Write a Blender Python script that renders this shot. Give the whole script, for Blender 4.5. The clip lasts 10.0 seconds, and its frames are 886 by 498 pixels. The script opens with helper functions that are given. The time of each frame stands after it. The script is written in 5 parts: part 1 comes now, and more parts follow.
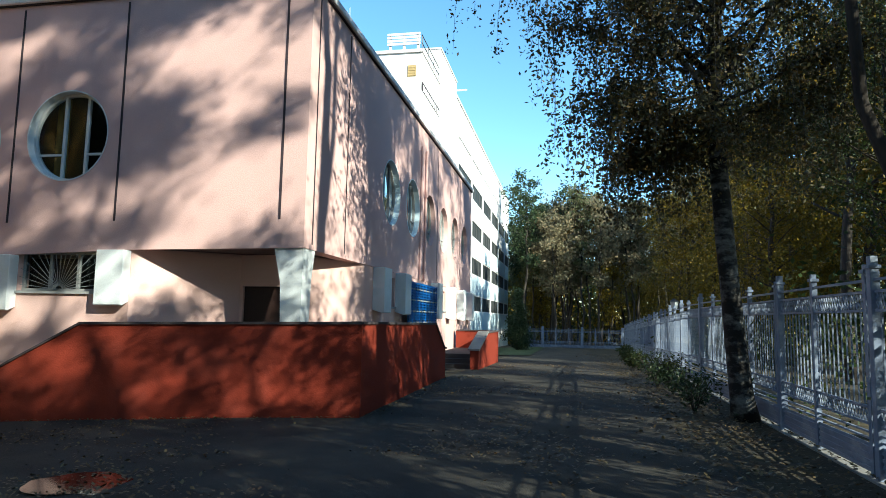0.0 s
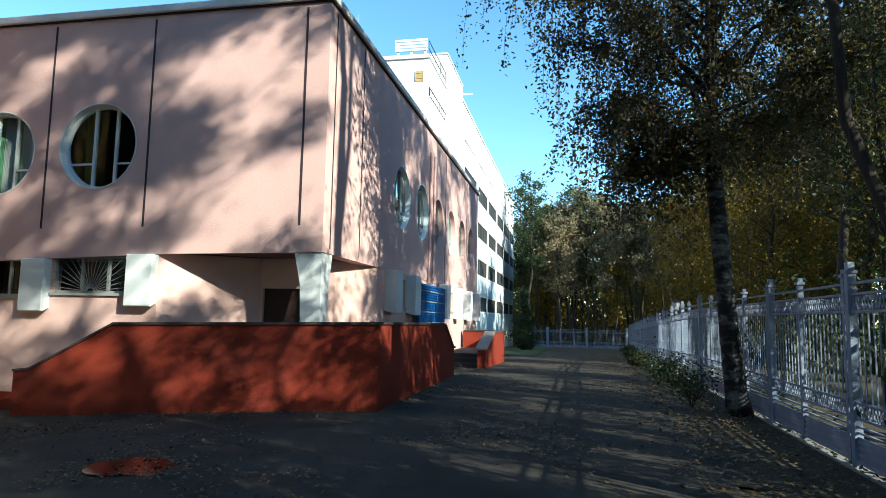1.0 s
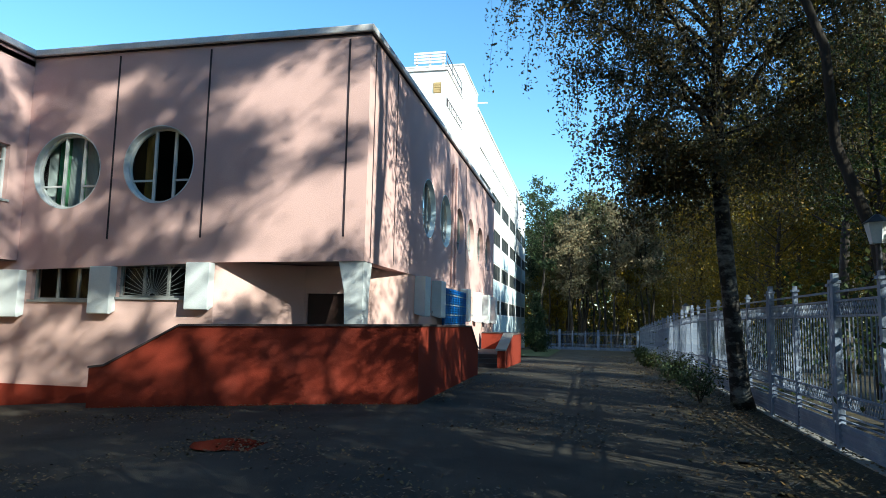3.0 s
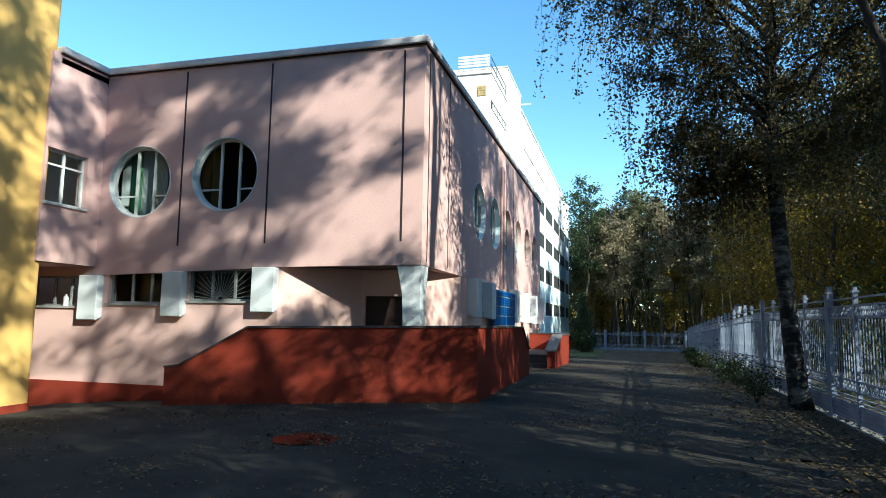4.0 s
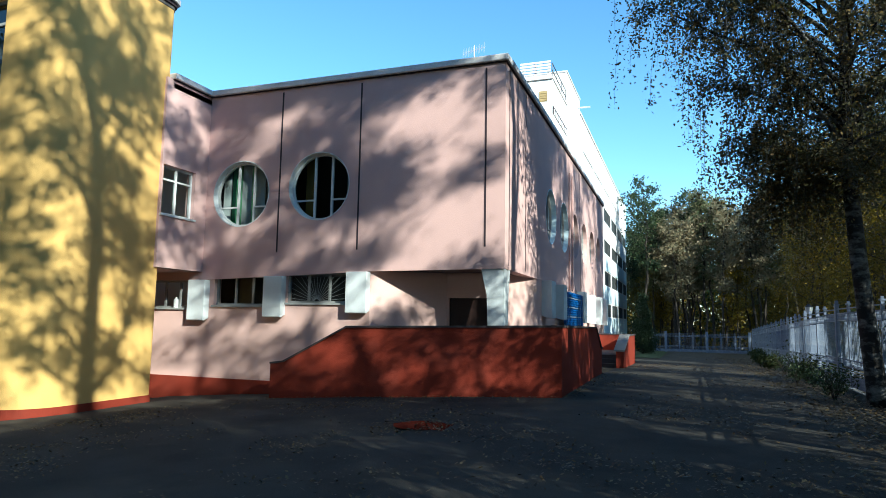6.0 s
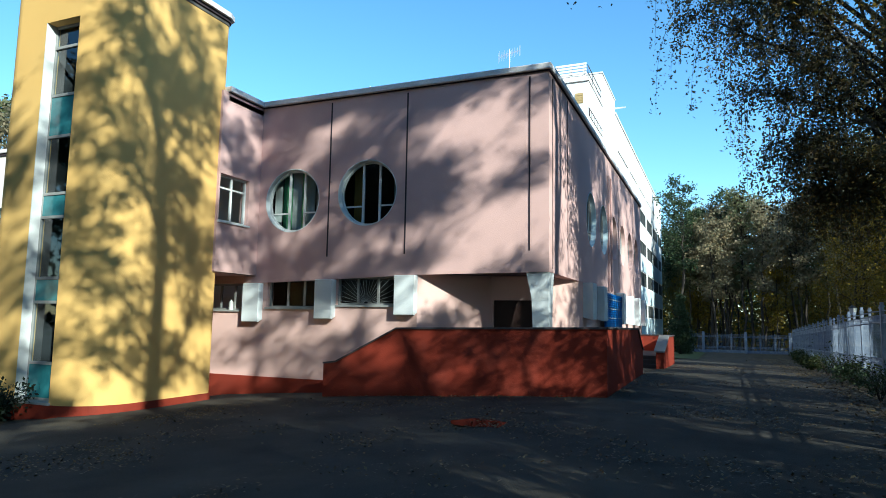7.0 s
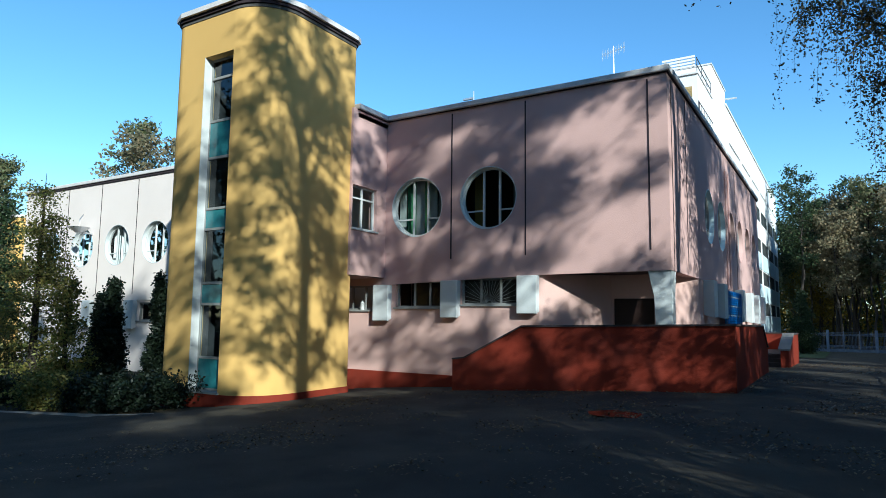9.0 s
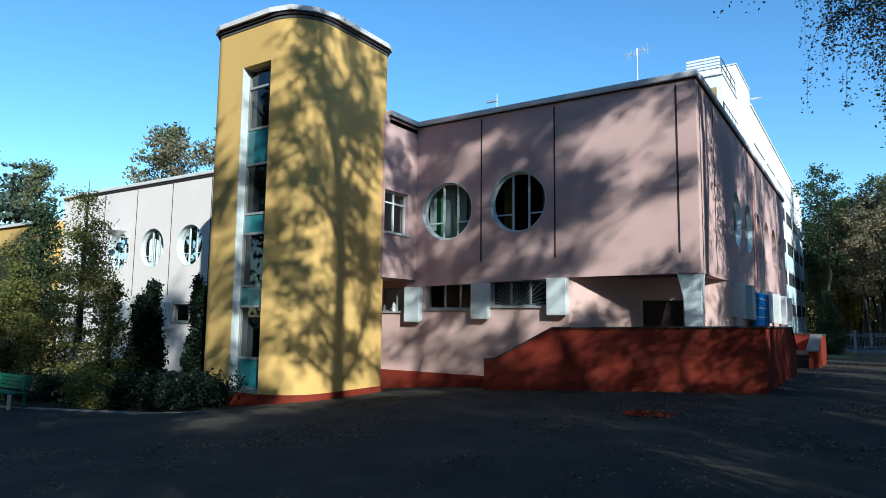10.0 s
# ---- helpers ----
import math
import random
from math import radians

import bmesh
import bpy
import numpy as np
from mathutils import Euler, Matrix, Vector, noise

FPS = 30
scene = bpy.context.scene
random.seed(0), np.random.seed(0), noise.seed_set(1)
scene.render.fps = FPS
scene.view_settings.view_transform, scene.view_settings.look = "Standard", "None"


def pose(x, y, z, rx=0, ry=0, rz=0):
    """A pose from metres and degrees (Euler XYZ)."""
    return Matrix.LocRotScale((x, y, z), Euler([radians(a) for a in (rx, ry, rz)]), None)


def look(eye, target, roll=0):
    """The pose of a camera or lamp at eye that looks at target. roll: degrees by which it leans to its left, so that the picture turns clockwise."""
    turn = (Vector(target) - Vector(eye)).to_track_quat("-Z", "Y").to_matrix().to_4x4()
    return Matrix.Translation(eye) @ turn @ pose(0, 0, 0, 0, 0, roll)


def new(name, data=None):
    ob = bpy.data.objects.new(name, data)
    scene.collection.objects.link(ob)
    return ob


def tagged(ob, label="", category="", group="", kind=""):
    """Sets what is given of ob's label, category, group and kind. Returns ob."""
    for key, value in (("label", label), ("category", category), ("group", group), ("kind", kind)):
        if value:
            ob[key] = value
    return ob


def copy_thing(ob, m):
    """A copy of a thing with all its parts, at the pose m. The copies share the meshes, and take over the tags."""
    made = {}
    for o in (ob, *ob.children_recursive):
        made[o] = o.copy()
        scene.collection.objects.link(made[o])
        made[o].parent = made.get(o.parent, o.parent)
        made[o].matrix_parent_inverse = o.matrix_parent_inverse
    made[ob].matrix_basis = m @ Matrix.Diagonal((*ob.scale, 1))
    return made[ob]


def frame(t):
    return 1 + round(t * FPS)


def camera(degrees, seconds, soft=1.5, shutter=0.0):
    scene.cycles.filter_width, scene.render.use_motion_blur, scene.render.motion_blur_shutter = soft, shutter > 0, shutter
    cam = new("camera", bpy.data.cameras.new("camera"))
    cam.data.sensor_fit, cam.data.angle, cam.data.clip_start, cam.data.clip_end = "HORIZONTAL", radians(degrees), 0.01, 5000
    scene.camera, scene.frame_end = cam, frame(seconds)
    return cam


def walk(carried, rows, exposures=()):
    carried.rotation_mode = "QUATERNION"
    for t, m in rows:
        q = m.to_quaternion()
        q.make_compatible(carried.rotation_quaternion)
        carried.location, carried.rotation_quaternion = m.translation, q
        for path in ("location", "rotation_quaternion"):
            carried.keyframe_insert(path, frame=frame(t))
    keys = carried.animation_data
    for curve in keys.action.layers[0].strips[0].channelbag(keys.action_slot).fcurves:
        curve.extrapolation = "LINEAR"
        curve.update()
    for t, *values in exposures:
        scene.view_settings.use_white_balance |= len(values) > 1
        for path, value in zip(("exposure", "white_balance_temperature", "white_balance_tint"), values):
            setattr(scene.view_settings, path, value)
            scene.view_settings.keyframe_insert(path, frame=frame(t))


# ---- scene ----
cam = camera(68.9, 10.0, soft=0.8)
PATH = [
    (0, (-0.416, -0.511, 1.663), (-0.792, 1.442, 1.875), 1.1),
    (0.5, (-0.447, -0.87, 1.663), (-0.827, 1.082, 1.877), 1.2),
    (1, (-0.402, -1.253, 1.663), (-0.792, 0.697, 1.876), 1.1),
    (1.5, (-0.427, -1.592, 1.649), (-0.822, 0.357, 1.864), 1.1),
    (2, (-0.459, -2.012, 1.652), (-0.857, -0.064, 1.871), 1.2),
    (3.5, (-0.703, -2.98, 1.666), (-1.167, -1.047, 1.886), 1.1),
    (4, (-0.82, -3.227, 1.673), (-1.36, -1.314, 1.892), 1.0),
    (4.5, (-0.912, -3.518, 1.673), (-1.485, -1.615, 1.892), 1.0),
    (5, (-1.002, -3.824, 1.619), (-1.607, -1.931, 1.84), 1.0),
    (5.5, (-1.146, -4.155, 1.618), (-1.793, -2.275, 1.839), 1.0),
    (7, (-1.437, -5.198, 1.672), (-2.214, -3.368, 1.891), 1.0),
    (7.5, (-1.488, -5.496, 1.637), (-2.322, -3.691, 1.854), 0.9),
    (8, (-1.595, -5.828, 1.618), (-2.492, -4.054, 1.836), 0.8),
    (8.5, (-1.693, -6.085, 1.632), (-2.646, -4.341, 1.85), 0.8),
    (9, (-1.681, -6.387, 1.622), (-2.721, -4.692, 1.836), 0.7),
    (9.5, (-1.752, -6.671, 1.667), (-2.836, -5.003, 1.879), 0.7),
    (10, (-1.749, -6.981, 1.668), (-2.838, -5.318, 1.881), 0.7),
]
# darker and cooler as the camera turns to the open sky
EXPOSURES = [(0, 1.46, 6050, -5), (2, 1.34, 5950, -5), (4.5, 1.26, 5780, -5), (7, 1.12, 5560, -6), (8.5, 0.81, 5430, -5), (10, 0.68, 5340, -3)]
walk(cam, [(t, look(eye, target, roll)) for t, eye, target, roll in PATH], EXPOSURES)

# ---- light ----
SUN_FROM = Vector((0.82, -0.57, 0.0)).normalized()
SUN_HEIGHT = radians(25)
world = bpy.data.worlds.new("sky")
scene.world = world
world.use_nodes = True
wn = world.node_tree.nodes
sky = wn.new("ShaderNodeTexSky")
sky.sky_type = "NISHITA"
sky.sun_disc = False
sky.sun_elevation = SUN_HEIGHT
sky.sun_rotation = math.atan2(SUN_FROM.x, SUN_FROM.y)
sky.air_density, sky.dust_density, sky.ozone_density = 1.0, 0.05, 2.0
wn["Background"].inputs[1].default_value = 0.125
tone = wn.new("ShaderNodeHueSaturation")
tone.inputs["Saturation"].default_value = 1.16
world.node_tree.links.new(sky.outputs[0], tone.inputs["Color"])
world.node_tree.links.new(tone.outputs[0], wn["Background"].inputs[0])
sun = new("sun", bpy.data.lights.new("sun", "SUN"))
sun.data.energy, sun.data.angle, sun.data.color = 4.5, radians(0.53), (1.0, 0.92, 0.80)
aim = SUN_FROM * math.cos(SUN_HEIGHT) + Vector((0, 0, math.sin(SUN_HEIGHT)))
sun.matrix_basis = look(aim * 60, (0, 0, 0))


# ---- materials ----
def material(name, color, rough=0.8, metal=0.0, vary=0.15, scale=1.2, fine=40.0, bump=0.15, dirt=None, dirt_scale=0.5, dirt_amount=0.3, dirt_range=(0.5, 0.72), island=0.0, spec=0.3, stretch=(1, 1, 1)):
    m = bpy.data.materials.new(name)
    m.use_nodes = True
    n, l = m.node_tree.nodes, m.node_tree.links
    b = n["Principled BSDF"]
    b.inputs["Roughness"].default_value, b.inputs["Metallic"].default_value = rough, metal
    b.inputs["Specular IOR Level"].default_value = spec
    co = n.new("ShaderNodeTexCoord")
    mp = n.new("ShaderNodeMapping")
    mp.inputs["Scale"].default_value = stretch
    l.new(co.outputs["Object"], mp.inputs[0])
    big, small = n.new("ShaderNodeTexNoise"), n.new("ShaderNodeTexNoise")
    big.inputs["Scale"].default_value, big.inputs["Detail"].default_value = scale, 6
    small.inputs["Scale"].default_value, small.inputs["Detail"].default_value = fine, 4
    for t in (big, small):
        l.new(mp.outputs[0], t.inputs["Vector"])
    add = n.new("ShaderNodeMath")
    add.operation = "ADD"
    l.new(big.outputs[0], add.inputs[0])
    l.new(small.outputs[0], add.inputs[1])
    ramp = n.new("ShaderNodeMapRange")
    ramp.inputs[1].default_value, ramp.inputs[2].default_value = 0.65, 1.35
    ramp.inputs[3].default_value, ramp.inputs[4].default_value = 1 - vary, 1 + vary
    l.new(add.outputs[0], ramp.inputs[0])
    hsv = n.new("ShaderNodeHueSaturation")
    hsv.inputs["Color"].default_value = (*color, 1)
    l.new(ramp.outputs[0], hsv.inputs["Value"])
    out = hsv.outputs[0]
    if island:
        geo = n.new("ShaderNodeNewGeometry")
        r2 = n.new("ShaderNodeMapRange")
        r2.inputs[3].default_value, r2.inputs[4].default_value = 1 - island, 1 + island
        l.new(geo.outputs["Random Per Island"], r2.inputs[0])
        mul = n.new("ShaderNodeMath")
        mul.operation = "MULTIPLY"
        l.new(ramp.outputs[0], mul.inputs[0])
        l.new(r2.outputs[0], mul.inputs[1])
        l.new(mul.outputs[0], hsv.inputs["Value"])
    if dirt:
        dn = n.new("ShaderNodeTexNoise")
        dn.inputs["Scale"].default_value, dn.inputs["Detail"].default_value, dn.inputs["Roughness"].default_value = dirt_scale, 8, 0.65
        l.new(mp.outputs[0], dn.inputs["Vector"])
        dr = n.new("ShaderNodeMapRange")
        dr.inputs[1].default_value, dr.inputs[2].default_value, dr.inputs[4].default_value = *dirt_range, dirt_amount
        l.new(dn.outputs[0], dr.inputs[0])
        mix = n.new("ShaderNodeMix")
        mix.data_type = "RGBA"
        mix.inputs[7].default_value = (*dirt, 1)
        l.new(dr.outputs[0], mix.inputs[0])
        l.new(out, mix.inputs[6])
        out = mix.outputs[2]
    l.new(out, b.inputs["Base Color"])
    if bump:
        bp = n.new("ShaderNodeBump")
        bp.inputs["Strength"].default_value, bp.inputs["Distance"].default_value = bump, 0.02
        l.new(small.outputs[0], bp.inputs["Height"])
        l.new(bp.outputs[0], b.inputs["Normal"])
    return m


def leaf_material(name, colors, through_light=0.35):
    """Leaves whose hue changes from leaf to leaf."""
    m = bpy.data.materials.new(name)
    m.use_nodes = True
    n, l = m.node_tree.nodes, m.node_tree.links
    b = n["Principled BSDF"]
    b.inputs["Roughness"].default_value, b.inputs["Specular IOR Level"].default_value = 0.5, 0.22
    geo, ramp = n.new("ShaderNodeNewGeometry"), n.new("ShaderNodeValToRGB")
    l.new(geo.outputs["Random Per Island"], ramp.inputs[0])
    e = ramp.color_ramp.elements
    e[0].color, e[1].color = (*colors[0], 1), (*colors[-1], 1)
    for i, c in enumerate(colors[1:-1]):
        e.new((i + 1) / (len(colors) - 1)).color = (*c, 1)
    l.new(ramp.outputs[0], b.inputs["Base Color"])
    tr, mix = n.new("ShaderNodeBsdfTranslucent"), n.new("ShaderNodeMixShader")
    l.new(ramp.outputs[0], tr.inputs[0])
    mix.inputs[0].default_value = through_light
    l.new(b.outputs[0], mix.inputs[1])
    l.new(tr.outputs[0], mix.inputs[2])
    l.new(mix.outputs[0], n["Material Output"].inputs[0])
    return m


def glass_material(name, tint=(0.75, 0.82, 0.85), ior=1.24):
    m = bpy.data.materials.new(name)
    m.use_nodes = True
    n, l = m.node_tree.nodes, m.node_tree.links
    n.remove(n["Principled BSDF"])
    tr, gl, fr, mix = (n.new(k) for k in ("ShaderNodeBsdfTransparent", "ShaderNodeBsdfGlossy", "ShaderNodeFresnel", "ShaderNodeMixShader"))
    tr.inputs[0].default_value = (*tint, 1)
    gl.inputs["Roughness"].default_value = 0.02
    fr.inputs[0].default_value = ior
    l.new(fr.outputs[0], mix.inputs[0])
    l.new(tr.outputs[0], mix.inputs[1])
    l.new(gl.outputs[0], mix.inputs[2])
    l.new(mix.outputs[0], n["Material Output"].inputs[0])
    return m


PINK = material("pink_plaster", (0.56, 0.365, 0.335), 0.9, vary=0.07, scale=0.5, fine=60, bump=0.25, dirt=(0.43, 0.28, 0.25), dirt_scale=0.35, dirt_amount=0.35)
PINK_LOW = material("pink_render_lower", (0.585, 0.385, 0.34), 0.9, vary=0.07, scale=0.7, fine=50, bump=0.25, dirt=(0.42, 0.30, 0.28), dirt_scale=0.5, dirt_amount=0.3)
# pale plaster, lightened further to imitate the wing's glaring sunlight
PINK_PALE = material("pale_sunlit_pink_plaster", (0.78, 0.68, 0.63), 0.9, vary=0.06, scale=0.5, fine=60, bump=0.25)
YELLOW = material("yellow_plaster", (0.62, 0.39, 0.125), 0.9, vary=0.06, scale=0.6, fine=55, bump=0.25, dirt=(0.50, 0.36, 0.14), dirt_scale=0.4, dirt_amount=0.3)
RED = material("red_painted_concrete", (0.19, 0.029, 0.016), 0.8, spec=0.12, vary=0.14, scale=0.9, fine=45, bump=0.35, dirt=(0.14, 0.035, 0.025), dirt_scale=0.8, dirt_amount=0.5)
# pink taken darker, so the underside carries the overhang's shade in its colour
SHADED_SOFFIT = material("shade_darkened_soffit", (0.24, 0.18, 0.17), 0.95, vary=0.12, scale=0.8, fine=40, bump=0.3)
OCHRE = material("rusty_ochre_paint", (0.42, 0.30, 0.14), 0.8, vary=0.3, scale=3, fine=20)
CAP = material("dark_coping", (0.06, 0.045, 0.045), 0.8, vary=0.2, scale=2, fine=30)
WHITE = material("white_painted_concrete", (0.58, 0.60, 0.60), 0.85, vary=0.06, scale=1.5, fine=40, bump=0.2, dirt=(0.42, 0.44, 0.44), dirt_scale=1.4, dirt_amount=0.4)
WHITE_WALL = material("white_facade_panels", (0.80, 0.78, 0.76), 0.85, vary=0.05, scale=0.3, fine=20, bump=0.1)
BLUE_PANEL = material("pale_blue_panels", (0.55, 0.66, 0.70), 0.7, vary=0.06, scale=0.5, fine=20, bump=0.1)
COPING = material("pale_metal_coping", (0.66, 0.62, 0.60), 0.6, metal=0.0, vary=0.15, scale=2, fine=25)
DARK = material("dark_joint", (0.035, 0.025, 0.03), 0.9, vary=0.2)
DARK_DOOR = material("dark_brown_door", (0.035, 0.018, 0.015), 0.6, vary=0.2, scale=3, fine=30)
FRAME = material("white_window_paint", (0.56, 0.57, 0.56), 0.5, vary=0.08, scale=4, fine=30, bump=0.05)
FRAME_GREY = material("weathered_window_paint", (0.28, 0.28, 0.27), 0.6, vary=0.1, scale=4, fine=30, bump=0.05)
FRAME_DARK = material("dark_window_paint", (0.09, 0.09, 0.088), 0.6, vary=0.1, scale=4, fine=30, bump=0.05)
CURTAIN = material("white_curtain_cloth", (0.50, 0.53, 0.50), 0.95, vary=0.08, scale=2, fine=60)
CURTAIN_GREEN = material("green_curtain_cloth", (0.16, 0.42, 0.20), 0.95, vary=0.15, scale=2, fine=60)
CURTAIN_GREY = material("grey_curtain_cloth", (0.20, 0.22, 0.20), 0.95, vary=0.15, scale=2, fine=60)
# painted stand-in for the yellow tower mirrored in a round window
OCHRE_REFLECTION = material("ochre_tower_reflection", (0.22, 0.13, 0.03), 0.95, vary=0.15, scale=2, fine=60)
CURTAIN_WHITE = material("bright_white_curtain_cloth", (0.78, 0.79, 0.77), 0.95, vary=0.06, scale=2, fine=60)
# near-black colour stands in for the gloom inside the rooms
INSIDE = material("painted_room_gloom", (0.05, 0.047, 0.045), 0.95, vary=0.15)
BLUE = material("blue_painted_metal", (0.01, 0.095, 0.32), 0.45, vary=0.12, scale=3, fine=30, bump=0.05)
TEAL_GLASS = material("teal_spandrel_glass", (0.05, 0.20, 0.22), 0.12, vary=0.15, scale=0.7, fine=8, bump=0.0, spec=0.6)
FENCE = material("pale_blue_fence_paint", (0.175, 0.21, 0.285), 0.55, vary=0.12, scale=3, fine=40, bump=0.1, dirt=(0.40, 0.42, 0.44), dirt_scale=3, dirt_amount=0.5)
IRON = material("dark_iron", (0.05, 0.05, 0.055), 0.5, metal=0.6)
GRILLE = material("dull_grey_grille_paint", (0.19, 0.20, 0.20), 0.6, vary=0.1, scale=4, fine=30, bump=0.05)
GALV = material("galvanised_metal", (0.62, 0.63, 0.65), 0.4, metal=0.7)
ROOF = material("roofing_felt", (0.09, 0.085, 0.08), 0.9, vary=0.2)
CONCRETE = material("grey_concrete", (0.22, 0.21, 0.195), 0.9, vary=0.15, scale=1.5, fine=30, bump=0.3)
# concrete darkened to hold the porch shade and cut bounced light
DECK_FLOOR = material("shade_dark_concrete", (0.075, 0.066, 0.06), 0.9, vary=0.2, scale=1.5, fine=30, bump=0.3)
ASPHALT = material("worn_asphalt", (0.055, 0.05, 0.042), 0.9, spec=0.12, vary=0.42, scale=0.9, fine=95, bump=0.8, dirt=(0.13, 0.105, 0.072), dirt_scale=0.35, dirt_amount=0.5)
SOIL = material("leafy_soil", (0.045, 0.036, 0.022), 0.95, vary=0.45, scale=2.5, fine=25, bump=0.8, dirt=(0.10, 0.075, 0.03), dirt_scale=1.2, dirt_amount=0.7)
LITTER = leaf_material("fallen_leaves", [(0.07, 0.042, 0.018), (0.14, 0.09, 0.034), (0.04, 0.026, 0.014), (0.18, 0.135, 0.06), (0.085, 0.057, 0.027)], 0.1)
BARK = material("dark_bark", (0.042, 0.034, 0.028), 0.95, vary=0.35, scale=3, fine=18, bump=0.9, stretch=(1, 1, 0.25))
BIRCH_BARK = material("birch_bark", (0.15, 0.145, 0.135), 0.85, vary=0.2, scale=4, fine=20, bump=0.6, dirt=(0.014, 0.012, 0.011), dirt_scale=2.2, dirt_amount=1.0, dirt_range=(0.38, 0.53), stretch=(1.0, 1.0, 1.8))
LEAF_GREEN = leaf_material("green_leaves", [(0.022, 0.042, 0.012), (0.036, 0.055, 0.015), (0.07, 0.075, 0.018), (0.028, 0.045, 0.016)])
LEAF_MIX = leaf_material("turning_leaves", [(0.05, 0.06, 0.014), (0.13, 0.105, 0.016), (0.34, 0.20, 0.018), (0.08, 0.075, 0.014)])
LEAF_GOLD = leaf_material("golden_leaves", [(0.18, 0.12, 0.012), (0.09, 0.075, 0.012), (0.27, 0.18, 0.016), (0.05, 0.055, 0.010)])
# leaves of the distant trees, with haze put into their pale colours
LEAF_PALE = leaf_material("haze_paled_green_leaves", [(0.10, 0.125, 0.055), (0.14, 0.155, 0.07), (0.19, 0.17, 0.085), (0.12, 0.12, 0.06)])
LEAF_DRY = leaf_material("brownish_autumn_leaves", [(0.22, 0.175, 0.105), (0.17, 0.165, 0.095), (0.29, 0.215, 0.12), (0.14, 0.14, 0.08)])
LEAF_BIRCH = leaf_material("birch_leaves", [(0.06, 0.064, 0.03), (0.09, 0.082, 0.036), (0.065, 0.055, 0.034), (0.18, 0.115, 0.028)])
NEEDLE = leaf_material("conifer_needles", [(0.018, 0.035, 0.016), (0.03, 0.05, 0.02), (0.05, 0.065, 0.025)], 0.15)
NEEDLE_PALE = leaf_material("bluish_pine_needles", [(0.05, 0.075, 0.055), (0.075, 0.10, 0.075), (0.10, 0.12, 0.085)], 0.15)
# greens set near black, with the garden's tree shade put into them
THUJA = leaf_material("shade_dark_thuja_sprays", [(0.008, 0.015, 0.009), (0.013, 0.022, 0.012), (0.018, 0.026, 0.014)], 0.08)
THUJA_GOLD = leaf_material("yellowing_conifer_sprays", [(0.07, 0.10, 0.03), (0.18, 0.19, 0.05), (0.30, 0.25, 0.07), (0.045, 0.06, 0.025)], 0.35)
GLASS = glass_material("window_glass")
STAIR_GLASS = glass_material("stair_window_glass", (0.45, 0.58, 0.66), 1.75)
# opaque dark colour stands in for the dark wood reflected in these panes
FAR_GLASS = material("painted_dark_glass", (0.035, 0.04, 0.042), 0.55, vary=0.25, scale=0.6, fine=6, bump=0.0, spec=0.12)
GREEN_PAINT = material("green_bench_paint", (0.012, 0.09, 0.055), 0.45, vary=0.15)


# ---- helpers of this scene ----
def mesh_of(name, bm):
    me = bpy.data.meshes.new(name)
    bmesh.ops.recalc_face_normals(bm, faces=bm.faces[:])
    bm.to_mesh(me)
    bm.free()
    return me


def part(name, bm, mat, parent=None, label="", smooth=False):
    """One mesh object out of a bmesh, at its place in the world, under parent."""
    me = mesh_of(name, bm)
    me.materials.append(mat)
    if smooth:
        for p in me.polygons:
            p.use_smooth = True
    ob = new(name, me)
    if parent:
        ob.parent = parent
        if parent.parent is None:
            ob.matrix_parent_inverse = parent.matrix_basis.inverted()
    if label:
        ob["label"] = label
    return ob


def thing(name, at, label, category, group=""):
    ob = new(name)
    ob.empty_display_size = 0.3
    ob.location = at
    ob.matrix_basis = Matrix.Translation(at)
    return tagged(ob, label, category, group)


def box(bm, x0, x1, y0, y1, z0, z1, bevel=0.0):
    r = bmesh.ops.create_cube(bm, size=1.0, matrix=Matrix.LocRotScale(((x0 + x1) / 2, (y0 + y1) / 2, (z0 + z1) / 2), None, (x1 - x0, y1 - y0, z1 - z0)))
    if bevel:
        es = list({e for v in r["verts"] for e in v.link_edges})
        bmesh.ops.bevel(bm, geom=es, offset=bevel, segments=2, affect="EDGES", profile=0.5)
    return bm


def boxes(*items, bevel=0.0):
    bm = bmesh.new()
    for b in items:
        box(bm, *b, bevel=bevel)
    return bm


def prism(outline, z0, z1, bm=None):
    """A plan outline (x, y) raised from z0 to z1."""
    bm = bm or bmesh.new()
    lo = [bm.verts.new((x, y, z0)) for x, y in outline]
    hi = [bm.verts.new((x, y, z1)) for x, y in outline]
    n = len(outline)
    for i in range(n):
        bm.faces.new((lo[i], lo[(i + 1) % n], hi[(i + 1) % n], hi[i]))
    bm.faces.new(hi)
    bm.faces.new(lo[::-1])
    return bm


def slab(profile, place, depth, bm=None):
    """A flat outline (u, v) put in the world by place(u, v, w), from w = 0 to depth."""
    bm = bm or bmesh.new()
    a = [bm.verts.new(place(u, v, 0)) for u, v in profile]
    b = [bm.verts.new(place(u, v, depth)) for u, v in profile]
    n = len(profile)
    for i in range(n):
        bm.faces.new((a[i], a[(i + 1) % n], b[(i + 1) % n], b[i]))
    bm.faces.new(a[::-1])
    bm.faces.new(b)
    return bm


def facing_front(y):
    """A wall that faces -y: u along x, w into the building."""
    return lambda u, v, w: (u, y + w, v)


def facing_side(x):
    """A wall that faces +x: u along y, w into the building."""
    return lambda u, v, w: (x - w, u, v)


